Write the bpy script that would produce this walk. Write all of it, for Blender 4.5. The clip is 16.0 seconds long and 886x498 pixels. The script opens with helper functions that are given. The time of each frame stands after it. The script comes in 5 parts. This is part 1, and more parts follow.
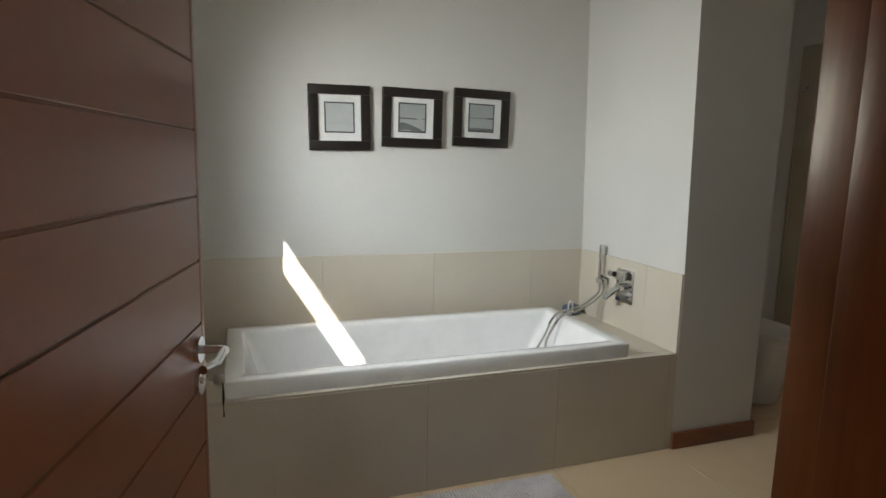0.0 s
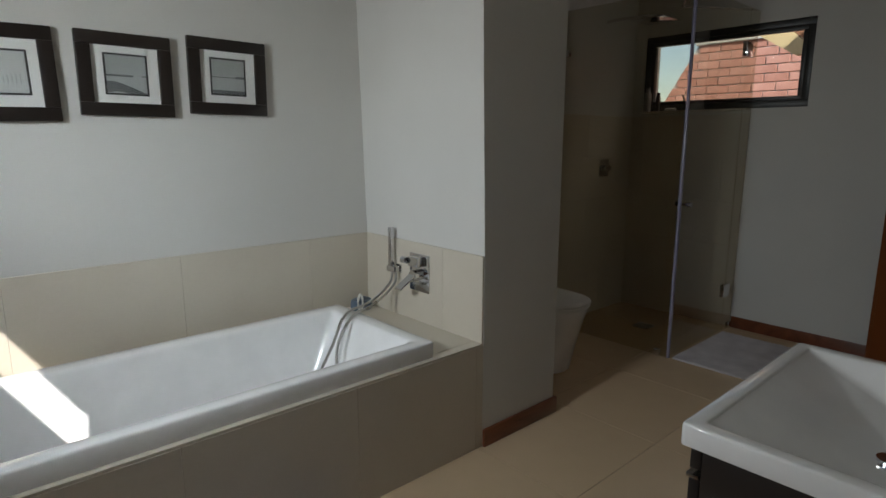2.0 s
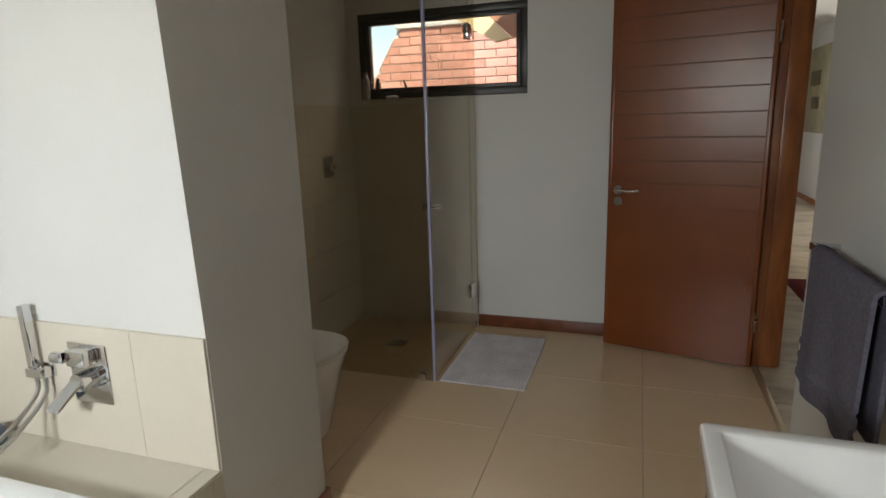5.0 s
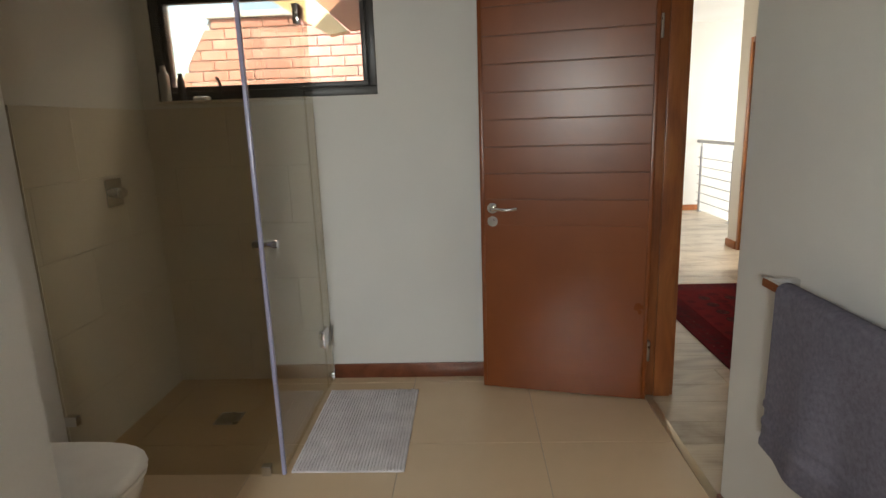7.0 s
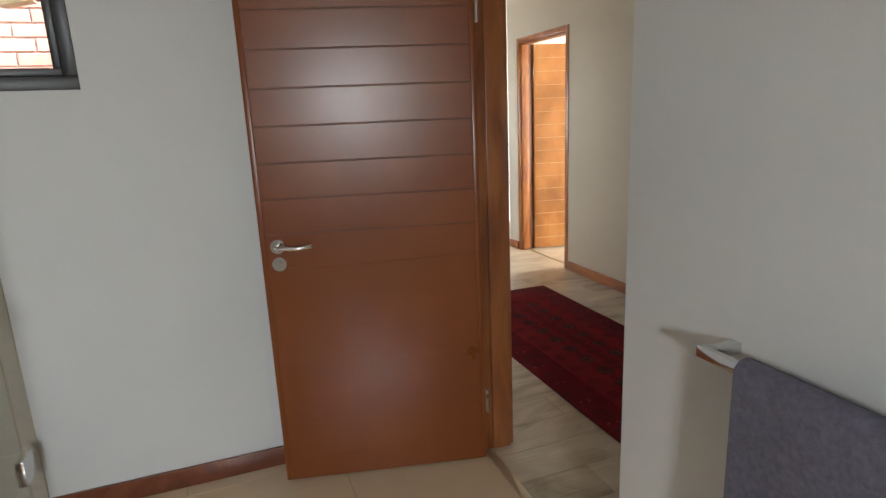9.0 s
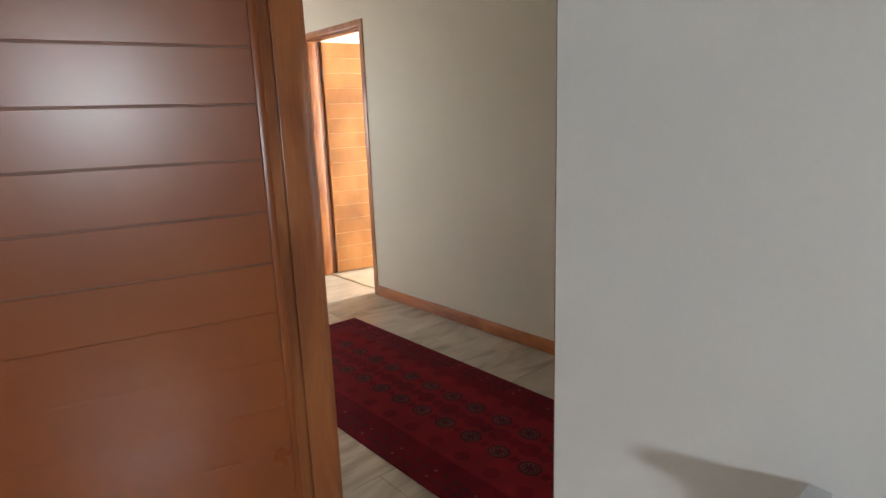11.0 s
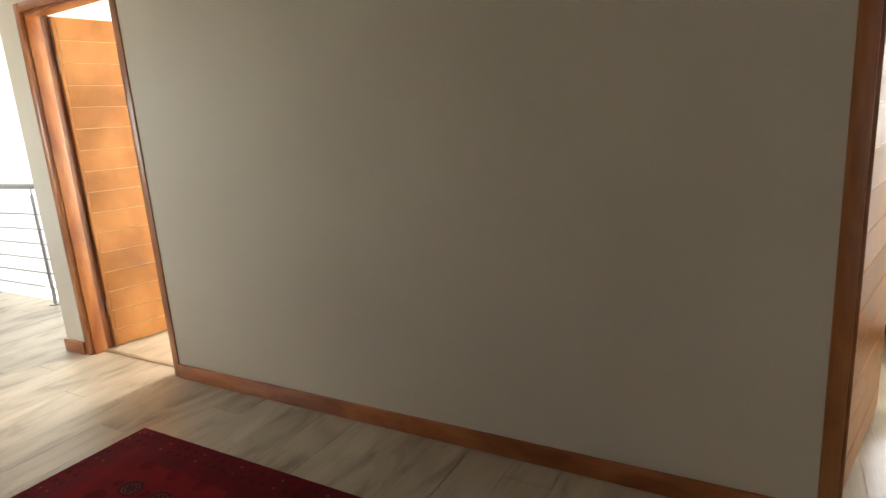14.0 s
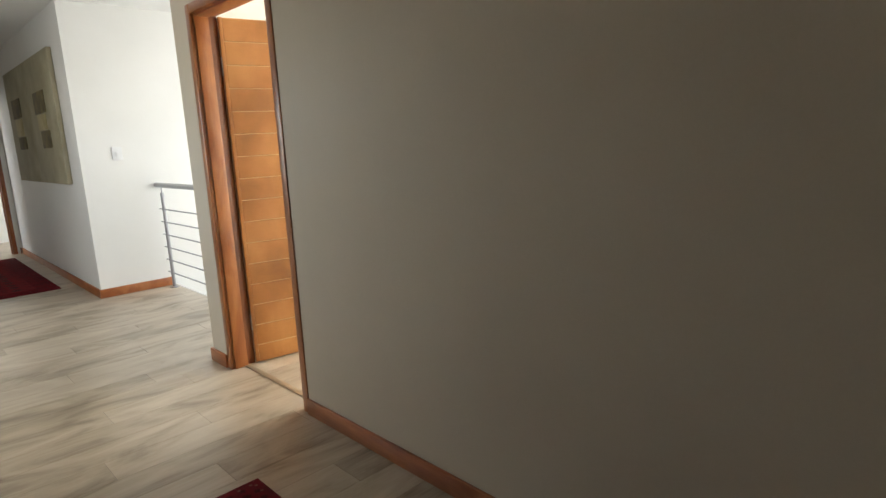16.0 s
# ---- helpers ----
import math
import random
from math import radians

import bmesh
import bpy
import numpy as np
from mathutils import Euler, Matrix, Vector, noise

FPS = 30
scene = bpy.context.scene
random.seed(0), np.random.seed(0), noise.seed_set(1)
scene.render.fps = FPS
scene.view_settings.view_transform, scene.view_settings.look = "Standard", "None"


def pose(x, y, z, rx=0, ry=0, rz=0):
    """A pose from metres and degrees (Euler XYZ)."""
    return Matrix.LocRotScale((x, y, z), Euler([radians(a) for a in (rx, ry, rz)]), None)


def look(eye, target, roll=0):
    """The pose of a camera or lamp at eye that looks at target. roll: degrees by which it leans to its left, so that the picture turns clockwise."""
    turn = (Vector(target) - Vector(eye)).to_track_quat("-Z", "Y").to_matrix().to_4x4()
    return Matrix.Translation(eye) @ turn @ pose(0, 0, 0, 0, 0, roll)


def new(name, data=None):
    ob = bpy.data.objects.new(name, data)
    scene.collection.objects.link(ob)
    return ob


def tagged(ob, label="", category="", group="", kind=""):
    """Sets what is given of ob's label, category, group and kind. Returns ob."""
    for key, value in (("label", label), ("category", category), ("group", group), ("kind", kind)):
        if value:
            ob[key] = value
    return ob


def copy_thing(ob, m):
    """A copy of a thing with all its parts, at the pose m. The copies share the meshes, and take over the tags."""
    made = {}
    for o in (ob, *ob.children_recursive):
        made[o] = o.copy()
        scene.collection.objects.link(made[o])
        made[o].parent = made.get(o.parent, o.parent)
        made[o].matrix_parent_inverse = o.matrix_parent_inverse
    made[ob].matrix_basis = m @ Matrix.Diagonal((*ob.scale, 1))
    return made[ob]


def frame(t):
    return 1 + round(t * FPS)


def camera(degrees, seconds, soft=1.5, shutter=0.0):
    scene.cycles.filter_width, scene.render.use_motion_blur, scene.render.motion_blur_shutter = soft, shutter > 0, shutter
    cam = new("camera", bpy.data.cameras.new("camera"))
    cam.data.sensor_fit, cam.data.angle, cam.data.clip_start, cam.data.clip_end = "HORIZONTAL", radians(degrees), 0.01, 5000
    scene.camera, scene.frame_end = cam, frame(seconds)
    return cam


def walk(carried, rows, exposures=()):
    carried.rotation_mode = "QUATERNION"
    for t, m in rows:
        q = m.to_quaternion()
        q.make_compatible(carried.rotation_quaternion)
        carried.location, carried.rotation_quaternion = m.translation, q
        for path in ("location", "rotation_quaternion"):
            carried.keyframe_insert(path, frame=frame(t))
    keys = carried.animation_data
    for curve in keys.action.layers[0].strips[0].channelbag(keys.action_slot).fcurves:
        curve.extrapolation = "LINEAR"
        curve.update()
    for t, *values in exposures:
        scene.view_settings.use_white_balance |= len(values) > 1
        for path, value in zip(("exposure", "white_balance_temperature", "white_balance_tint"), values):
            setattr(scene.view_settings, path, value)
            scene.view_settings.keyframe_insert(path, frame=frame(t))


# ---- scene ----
cam = camera(75.0, 16.0)
PATH = [
    (0, (1.616, 2.084, 1.338), (2.285, 3.946, 1.046), 1.4),
    (0.5, (1.66, 2.229, 1.347), (2.517, 4.009, 1.034), 1.0),
    (1, (1.711, 2.364, 1.336), (2.748, 4.043, 1.01), 0.7),
    (1.5, (1.792, 2.465, 1.324), (2.972, 4.042, 0.976), 0.3),
    (2, (1.864, 2.555, 1.338), (3.178, 4.015, 0.961), 0.1),
    (2.5, (1.927, 2.654, 1.359), (3.378, 3.971, 0.961), -0.3),
    (3, (1.991, 2.745, 1.364), (3.57, 3.903, 0.954), -0.7),
    (3.5, (2.073, 2.854, 1.37), (3.752, 3.857, 0.954), -0.9),
    (4, (2.171, 2.957, 1.381), (3.919, 3.833, 0.957), -1.2),
    (6.5, (2.908, 3.329, 1.392), (4.847, 3.565, 0.962), -2.0),
    (7, (3.082, 3.361, 1.39), (5.034, 3.454, 0.961), -2.0),
    (7.5, (3.257, 3.367, 1.409), (5.206, 3.304, 0.965), -2.1),
    (8, (3.448, 3.401, 1.405), (5.378, 3.132, 0.956), -2.0),
    (8.5, (3.625, 3.42, 1.412), (5.516, 2.951, 0.959), -2.2),
    (9, (3.797, 3.387, 1.409), (5.626, 2.716, 0.954), -2.5),
    (11.5, (4.6, 3.014, 1.315), (5.956, 1.607, 0.888), -2.4),
    (12, (4.76, 2.886, 1.301), (5.989, 1.367, 0.875), -3.0),
    (12.5, (4.891, 2.798, 1.309), (6.01, 1.196, 0.883), -3.1),
    (13, (5.051, 2.7, 1.333), (6.068, 1.036, 0.89), -3.4),
    (13.5, (5.171, 2.614, 1.353), (6.146, 0.927, 0.902), -3.5),
    (14, (5.321, 2.467, 1.295), (6.297, 0.776, 0.862), -3.9),
    (14.5, (5.425, 2.357, 1.313), (6.417, 0.676, 0.876), -3.7),
    (15, (5.534, 2.204, 1.328), (6.607, 0.571, 0.901), -3.6),
    (15.5, (5.625, 2.103, 1.311), (6.836, 0.563, 0.913), -3.2),
    (16, (5.713, 1.966, 1.311), (7.127, 0.602, 0.936), -2.7),
]
EXPOSURES = [(0.0, 1.15, 6900, 11), (1.0, 0.85, 6850, 11), (2.0, 0.63, 6550, 11), (3.0, 1.02, 6550, 11), (4.0, 1.4, 6650, 11), (6.5, 2.35, 7050, 12),
             (9.0, 2.65, 6450, 13), (11.5, 3.1, 6250, 14), (12.5, 3.1, 6300, 11), (13.5, 2.85, 6500, 10), (15.0, 2.7, 6600, 10), (16.0, 2.05, 6400, 10)]
walk(cam, [(t, look(eye, target, roll)) for t, eye, target, roll in PATH], EXPOSURES)

# ---- world, sun, lights ----
world = bpy.data.worlds.new("sky_world")
scene.world = world
world.use_nodes = True
_wn = world.node_tree.nodes
_sky = _wn.new("ShaderNodeTexSky")
_sky.sky_type = "NISHITA"
_sky.sun_disc = False
_sky.sun_elevation = radians(38.6)
_sky.sun_rotation = radians(209.9)
world.node_tree.links.new(_sky.outputs[0], _wn["Background"].inputs[0])
_wn["Background"].inputs[1].default_value = 0.10


def lamp(name, kind, m, energy, color, size=None, angle=None):
    data = bpy.data.lights.new(name, kind)
    data.energy, data.color = energy, color
    if size:
        data.shape, data.size, data.size_y = "RECTANGLE", size[0], size[1]
    if angle is not None:
        data.angle = radians(angle)
    ob = new(name, data)
    ob.matrix_world = m
    return ob


SUN_DIR = Vector((1.0, 1.74, -1.6)).normalized()
lamp("sun", "SUN", look((0, 0, 6), Vector((0, 0, 6)) + SUN_DIR), 5.0, (1.0, 0.97, 0.92), angle=0.5)
# sky light at the window openings, then three added fill lamps
bath_sky = lamp("bath_window_sky", "AREA", look((1.20, 4.10, 1.66), (2.4, 4.62, 0.30)), 15.0, (0.82, 0.93, 1.0), (0.44, 0.40))
bath_sky.data.spread = radians(152)
lamp("bath_window_light", "AREA", look((1.195, 4.06, 1.66), (3.2, 4.15, 1.80)), 2.6, (1.0, 0.95, 0.80), (0.5, 0.40))
lamp("shower_window_light", "AREA", look((6.80, 4.375, 2.52), (5.0, 4.35, 0.7)), 4.7, (1.0, 0.88, 0.76), (1.1, 0.45))
lamp("stair_window_light", "AREA", look((10.5, -1.72, 1.2), (10.9, 1.0, 0.6)), 11.21, (0.95, 0.97, 1.0), (2.0, 2.1))
lamp("guest_window_light", "AREA", look((8.0, -3.12, 1.4), (8.9, 0, 1.0)), 38.86, (1.0, 0.97, 0.91), (1.3, 1.2))
lamp("bedroom_window_light", "AREA", look((4.9, -3.12, 1.3), (5.0, 0, 1.0)), 26.0, (0.93, 0.97, 1.0), (1.7, 0.75))
# added fill at an unseen opening, aimed to brighten the entry door
lamp("dressing_fill", "AREA", look((2.9, 0.22, 1.5), (1.3, 2.7, 0.8)), 8.0, (1.0, 0.97, 0.94), (1.2, 1.0))
# added fill for landing and passage, from an opening out of view
lamp("landing_fill", "AREA", look((10.4, 2.40, 1.5), (10.4, 0.6, 0.6)), 3.29, (0.97, 0.98, 1.0), (1.4, 1.0))
# added fill for the gallery end; no window stands behind it
lamp("far_room_fill", "AREA", look((16.9, 3.0, 1.6), (15.5, 1.4, 0.6)), 8.55, (1.0, 0.98, 0.94), (1.2, 1.2))


# ---- materials ----
def ramp(nt, stops):
    r = nt.nodes.new("ShaderNodeValToRGB")
    while len(r.color_ramp.elements) < len(stops):
        r.color_ramp.elements.new(0.5)
    for e, (p, c) in zip(r.color_ramp.elements, stops):
        e.position, e.color = p, (*c, 1)
    return r


def base_mat(name, rough, metal=0.0, spec=0.5):
    m = bpy.data.materials.new(name)
    m.use_nodes = True
    b = m.node_tree.nodes["Principled BSDF"]
    b.inputs["Roughness"].default_value = rough
    b.inputs["Metallic"].default_value = metal
    b.inputs["Specular IOR Level"].default_value = spec
    return m, m.node_tree, b


def noise_node(nt, scale, detail=4.0, stretch=(1, 1, 1), rot=(0, 0, 0), distort=0.0, placed=False):
    tc = nt.nodes.new("ShaderNodeTexCoord")
    mp = nt.nodes.new("ShaderNodeMapping")
    mp.inputs["Scale"].default_value = stretch
    mp.inputs["Rotation"].default_value = [radians(a) for a in rot]
    n = nt.nodes.new("ShaderNodeTexNoise")
    n.inputs["Scale"].default_value, n.inputs["Detail"].default_value = scale, detail
    n.inputs["Distortion"].default_value = distort
    if placed:
        info = nt.nodes.new("ShaderNodeObjectInfo")
        add = nt.nodes.new("ShaderNodeVectorMath")
        nt.links.new(tc.outputs["Object"], add.inputs[0])
        nt.links.new(info.outputs["Location"], add.inputs[1])
        nt.links.new(add.outputs[0], mp.inputs[0])
    else:
        nt.links.new(tc.outputs["Object"], mp.inputs[0])
    nt.links.new(mp.outputs[0], n.inputs[0])
    return n


def add_bump(nt, b, height, strength, distance=0.002):
    bp = nt.nodes.new("ShaderNodeBump")
    bp.inputs["Strength"].default_value, bp.inputs["Distance"].default_value = strength, distance
    nt.links.new(height, bp.inputs["Height"])
    nt.links.new(bp.outputs[0], b.inputs["Normal"])


def mottled(name, dark, light, rough, scale=3.0, fine=220.0, bump=0.15, metal=0.0, spec=0.5, random_amount=0.0, rough_var=0.08):
    """Two scales of noise: wide mottling in colour and roughness, fine grain in relief."""
    m, nt, b = base_mat(name, rough, metal, spec)
    n1 = noise_node(nt, scale, 5)
    n2 = noise_node(nt, fine, 3)
    mx = nt.nodes.new("ShaderNodeMath")
    mx.operation = "MULTIPLY_ADD"
    mx.inputs[1].default_value = 0.25
    nt.links.new(n2.outputs[0], mx.inputs[0])
    nt.links.new(n1.outputs[0], mx.inputs[2])
    out = mx.outputs[0]
    if random_amount:
        info = nt.nodes.new("ShaderNodeObjectInfo")
        ad = nt.nodes.new("ShaderNodeMath")
        ad.operation = "MULTIPLY_ADD"
        ad.inputs[1].default_value = random_amount
        nt.links.new(info.outputs["Random"], ad.inputs[0])
        nt.links.new(out, ad.inputs[2])
        out = ad.outputs[0]
    r = ramp(nt, [(0.40, dark), (0.85 + random_amount, light)])
    nt.links.new(out, r.inputs[0])
    nt.links.new(r.outputs[0], b.inputs["Base Color"])
    if rough_var:
        mr = nt.nodes.new("ShaderNodeMapRange")
        mr.inputs[1].default_value, mr.inputs[2].default_value = 0.3, 0.7
        mr.inputs[3].default_value, mr.inputs[4].default_value = max(0.02, rough - rough_var), rough + rough_var
        nt.links.new(n1.outputs[0], mr.inputs[0])
        nt.links.new(mr.outputs[0], b.inputs["Roughness"])
    if bump:
        add_bump(nt, b, n2.outputs[0], bump, 0.001)
    return m


def wood(name, dark, mid, light, rough, grain_axis="x", random_amount=0.25, coat=0.0, figure=2.2, stops=(0.45, 0.72, 1.0), spec=0.5, grain=0.30, length=0.35, sheen=None):
    m, nt, b = base_mat(name, rough, 0.0, spec)
    st = {"x": (length, 5, 5), "z": (5, 5, length), "y": (5, length, 5)}[grain_axis]
    n1 = noise_node(nt, figure, 4, tuple(0.25 * a + 0.6 for a in st) if sheen is None else (1.6, 1.6, 1.0), distort=1.6 if sheen is None else 0.3, placed=True)
    n2 = noise_node(nt, 26, 4, st, distort=0.1, placed=True)
    mx = nt.nodes.new("ShaderNodeMath")
    mx.operation = "MULTIPLY_ADD"
    mx.inputs[1].default_value = grain
    nt.links.new(n2.outputs[0], mx.inputs[0])
    nt.links.new(n1.outputs[0], mx.inputs[2])
    info = nt.nodes.new("ShaderNodeObjectInfo")
    ad = nt.nodes.new("ShaderNodeMath")
    ad.operation = "MULTIPLY_ADD"
    ad.inputs[1].default_value = random_amount
    nt.links.new(info.outputs["Random"], ad.inputs[0])
    nt.links.new(mx.outputs[0], ad.inputs[2])
    r = ramp(nt, [(stops[0], dark), (stops[1], mid), (stops[2], light)])
    nt.links.new(ad.outputs[0], r.inputs[0])
    nt.links.new(r.outputs[0], b.inputs["Base Color"])
    b.inputs["Coat Weight"].default_value = coat
    b.inputs["Coat Roughness"].default_value = 0.18
    add_bump(nt, b, n2.outputs[0], 0.12 if sheen is None else 0.05, 0.001)
    if sheen:
        mr = nt.nodes.new("ShaderNodeMapRange")
        mr.inputs[1].default_value, mr.inputs[2].default_value = 0.2, 0.8
        mr.inputs[3].default_value, mr.inputs[4].default_value = sheen
        nt.links.new(n1.outputs[0], mr.inputs[0])
        nt.links.new(mr.outputs[0], b.inputs["Roughness"])
    return m


def plain(name, color, rough, metal=0.0, spec=0.5, coat=0.0, vary=0.08):
    m, nt, b = base_mat(name, rough, metal, spec)
    n = noise_node(nt, 9, 4)
    lo = tuple((1 - vary) * c for c in color)
    r = ramp(nt, [(0.3, lo), (0.7, color)])
    nt.links.new(n.outputs[0], r.inputs[0])
    nt.links.new(r.outputs[0], b.inputs["Base Color"])
    mr = nt.nodes.new("ShaderNodeMapRange")
    mr.inputs[3].default_value, mr.inputs[4].default_value = rough * (1 - 2 * vary), min(1, rough * (1 + 2 * vary))
    nt.links.new(n.outputs[0], mr.inputs[0])
    nt.links.new(mr.outputs[0], b.inputs["Roughness"])
    b.inputs["Coat Weight"].default_value = coat
    return m


def glass_mat(name, tint, gloss=1.0, rough=0.0):
    m = bpy.data.materials.new(name)
    m.use_nodes = True
    nt = m.node_tree
    nt.nodes.remove(nt.nodes["Principled BSDF"])
    tr, gl = nt.nodes.new("ShaderNodeBsdfTransparent"), nt.nodes.new("ShaderNodeBsdfGlossy")
    tr.inputs[0].default_value = (*tint, 1)
    gl.inputs["Roughness"].default_value = rough
    gl.inputs[0].default_value = (gloss, gloss, gloss, 1)
    lw = nt.nodes.new("ShaderNodeLayerWeight")
    lw.inputs[0].default_value = 0.5
    pw = nt.nodes.new("ShaderNodeMath")
    pw.operation = "POWER"
    pw.inputs[1].default_value = 5.0
    nt.links.new(lw.outputs["Facing"], pw.inputs[0])
    fr = nt.nodes.new("ShaderNodeMath")
    fr.operation = "MULTIPLY_ADD"
    fr.inputs[1].default_value, fr.inputs[2].default_value = 0.85, 0.035
    nt.links.new(pw.outputs[0], fr.inputs[0])
    mx = nt.nodes.new("ShaderNodeMixShader")
    nt.links.new(fr.outputs[0], mx.inputs[0])
    nt.links.new(tr.outputs[0], mx.inputs[1])
    nt.links.new(gl.outputs[0], mx.inputs[2])
    nt.links.new(mx.outputs[0], nt.nodes["Material Output"].inputs[0])
    return m


M_PAINT = mottled("wall_paint", (0.60, 0.588, 0.558), (0.66, 0.648, 0.618), 0.55, 1.2, 160, 0.12, spec=0.3)
M_BEIGE = mottled("beige_wall_paint", (0.58, 0.522, 0.415), (0.64, 0.582, 0.475), 0.55, 1.2, 160, 0.12, spec=0.3)
M_WHITE = mottled("white_paint", (0.78, 0.77, 0.72), (0.84, 0.83, 0.79), 0.6, 1.2, 160, 0.10, spec=0.3)
M_CEIL = mottled("ceiling_paint", (0.78, 0.77, 0.73), (0.84, 0.83, 0.80), 0.7, 1.5, 120, 0.08, spec=0.2)
M_TILE = mottled("wall_tile", (0.55, 0.495, 0.41), (0.61, 0.555, 0.465), 0.38, 2.5, 90, 0.05, random_amount=0.04)
M_FLOOR = plain("floor_tile", (0.62, 0.465, 0.305), 0.24, vary=0.03)
M_WALLGROUT = mottled("wall_grout", (0.50, 0.45, 0.37), (0.56, 0.51, 0.425), 0.8, 6, 300, 0.2)
M_GROUT = mottled("grout", (0.34, 0.29, 0.22), (0.42, 0.36, 0.28), 0.85, 6, 300, 0.3)
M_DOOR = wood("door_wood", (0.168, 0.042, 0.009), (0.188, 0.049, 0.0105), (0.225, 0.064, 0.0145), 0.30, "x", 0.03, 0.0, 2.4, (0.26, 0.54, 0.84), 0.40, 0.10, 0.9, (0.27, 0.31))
M_DOOR_CORE = wood("groove_wood", (0.10, 0.030, 0.010), (0.15, 0.045, 0.014), (0.20, 0.07, 0.02), 0.5, "x", 0.05)
# golden version of the door wood, lightened for the daylight falling on it
M_DOOR_GOLD_LIT = wood("golden_lit_door_wood", (0.27, 0.108, 0.028), (0.42, 0.172, 0.046), (0.56, 0.26, 0.078), 0.36, "x", 0.06, 0.0, 3.0, (0.32, 0.55, 0.78), 0.45, 0.10, 1.2, (0.28, 0.40))
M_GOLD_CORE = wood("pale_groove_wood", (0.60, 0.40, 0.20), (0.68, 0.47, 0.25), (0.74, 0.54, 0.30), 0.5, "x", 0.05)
M_FRAME = wood("frame_wood", (0.13, 0.036, 0.012), (0.22, 0.068, 0.020), (0.31, 0.112, 0.034), 0.30, "z", 0.15, 0.3, 3.0)
# brighter copy of the frame wood, with the light on it in the colour
M_FRAME_LIT = wood("lit_frame_wood", (0.19, 0.050, 0.013), (0.33, 0.108, 0.028), (0.45, 0.175, 0.05), 0.30, "z", 0.15, 0.3, 3.0)
M_SKIRT = wood("skirting_wood", (0.23, 0.066, 0.020), (0.37, 0.120, 0.036), (0.48, 0.182, 0.056), 0.35, "x", 0.15, 0.2, 3.0)
# same skirting darkened, the bathroom's shade put into its colour
M_SKIRT_SHADED = wood("shaded_skirting_wood", (0.10, 0.030, 0.014), (0.17, 0.050, 0.022), (0.23, 0.078, 0.034), 0.32, "x", 0.15, 0.2, 3.0)
M_LAMINATE = wood("laminate", (0.215, 0.170, 0.112), (0.41, 0.340, 0.245), (0.53, 0.460, 0.350), 0.34, "y", 0.22, 0.1, 2.6, (0.50, 0.72, 1.05), 0.5, 0.30, 0.14)
M_ACRYLIC = plain("white_acrylic", (0.88, 0.88, 0.88), 0.12, coat=0.5)
M_CERAMIC = plain("white_ceramic", (0.85, 0.84, 0.83), 0.10, coat=0.5)
M_CHROME = plain("chrome", (0.72, 0.72, 0.73), 0.08, 1.0)
M_STEEL = plain("brushed_steel", (0.55, 0.54, 0.52), 0.28, 1.0)
M_RAILSTEEL = plain("railing_steel", (0.36, 0.36, 0.36), 0.32, 0.85)
M_BLACK = plain("black_frame_wood", (0.018, 0.013, 0.011), 0.35)
M_ALU = plain("dark_bronze_aluminium", (0.025, 0.022, 0.020), 0.4)
M_VANITY = plain("dark_vanity_board", (0.020, 0.015, 0.013), 0.35)
M_MATBOARD = mottled("picture_mount", (0.78, 0.78, 0.76), (0.84, 0.84, 0.82), 0.8, 6, 400, 0.1)
M_GLASS = glass_mat("shower_glass", (0.86, 0.84, 0.77))
M_PANE = glass_mat("window_pane", (0.96, 0.97, 0.97))
M_PVC = plain("clear_seal", (0.33, 0.32, 0.46), 0.25, spec=0.6)
M_TOWEL = mottled("grey_towel", (0.105, 0.097, 0.122), (0.16, 0.149, 0.185), 0.95, 90, 260, 1.0, spec=0.1)
M_MAT = mottled("mat_cotton", (0.50, 0.46, 0.47), (0.66, 0.62, 0.62), 0.95, 9, 380, 0.6, spec=0.1)
M_RUG = mottled("rug_wool", (0.085, 0.006, 0.010), (0.17, 0.012, 0.018), 0.95, 9, 420, 0.7, spec=0.1)
M_RUG_FIELD = mottled("rug_field_wool", (0.15, 0.010, 0.014), (0.22, 0.016, 0.02), 0.95, 9, 420, 0.7, spec=0.1)
M_RUG_DARK = mottled("rug_dark_wool", (0.050, 0.009, 0.012), (0.09, 0.018, 0.020), 0.95, 9, 420, 0.6, spec=0.1)
M_RUG_PALE = mottled("rug_pale_wool", (0.12, 0.045, 0.035), (0.24, 0.12, 0.09), 0.95, 9, 420, 0.6, spec=0.1)
M_BRICK = mottled("face_brick", (0.40, 0.18, 0.13), (0.62, 0.34, 0.27), 0.85, 5, 60, 0.5, random_amount=0.30, spec=0.2)
M_MORTAR = mottled("mortar", (0.66, 0.62, 0.56), (0.76, 0.72, 0.66), 0.9, 8, 200, 0.5, spec=0.2)
M_SOFFIT = mottled("eave_board", (0.58, 0.46, 0.24), (0.66, 0.54, 0.30), 0.6, 3, 160, 0.1)
M_ROOFTIMBER = mottled("roof_timber", (0.22, 0.10, 0.05), (0.34, 0.17, 0.09), 0.6, 3, 90, 0.2)
M_GROUND = mottled("ground_earth", (0.16, 0.13, 0.09), (0.26, 0.22, 0.16), 0.95, 0.6, 30, 0.5)
M_LINEN = mottled("white_linen", (0.76, 0.75, 0.73), (0.84, 0.83, 0.81), 0.9, 5, 300, 0.3, spec=0.1)
M_LEAFPRINT = plain("dark_leaf_print", (0.06, 0.055, 0.06), 0.9)
M_BEDBASE = plain("dark_bed_base", (0.03, 0.028, 0.03), 0.6)
M_PLASTIC = plain("white_plastic", (0.80, 0.80, 0.78), 0.35)
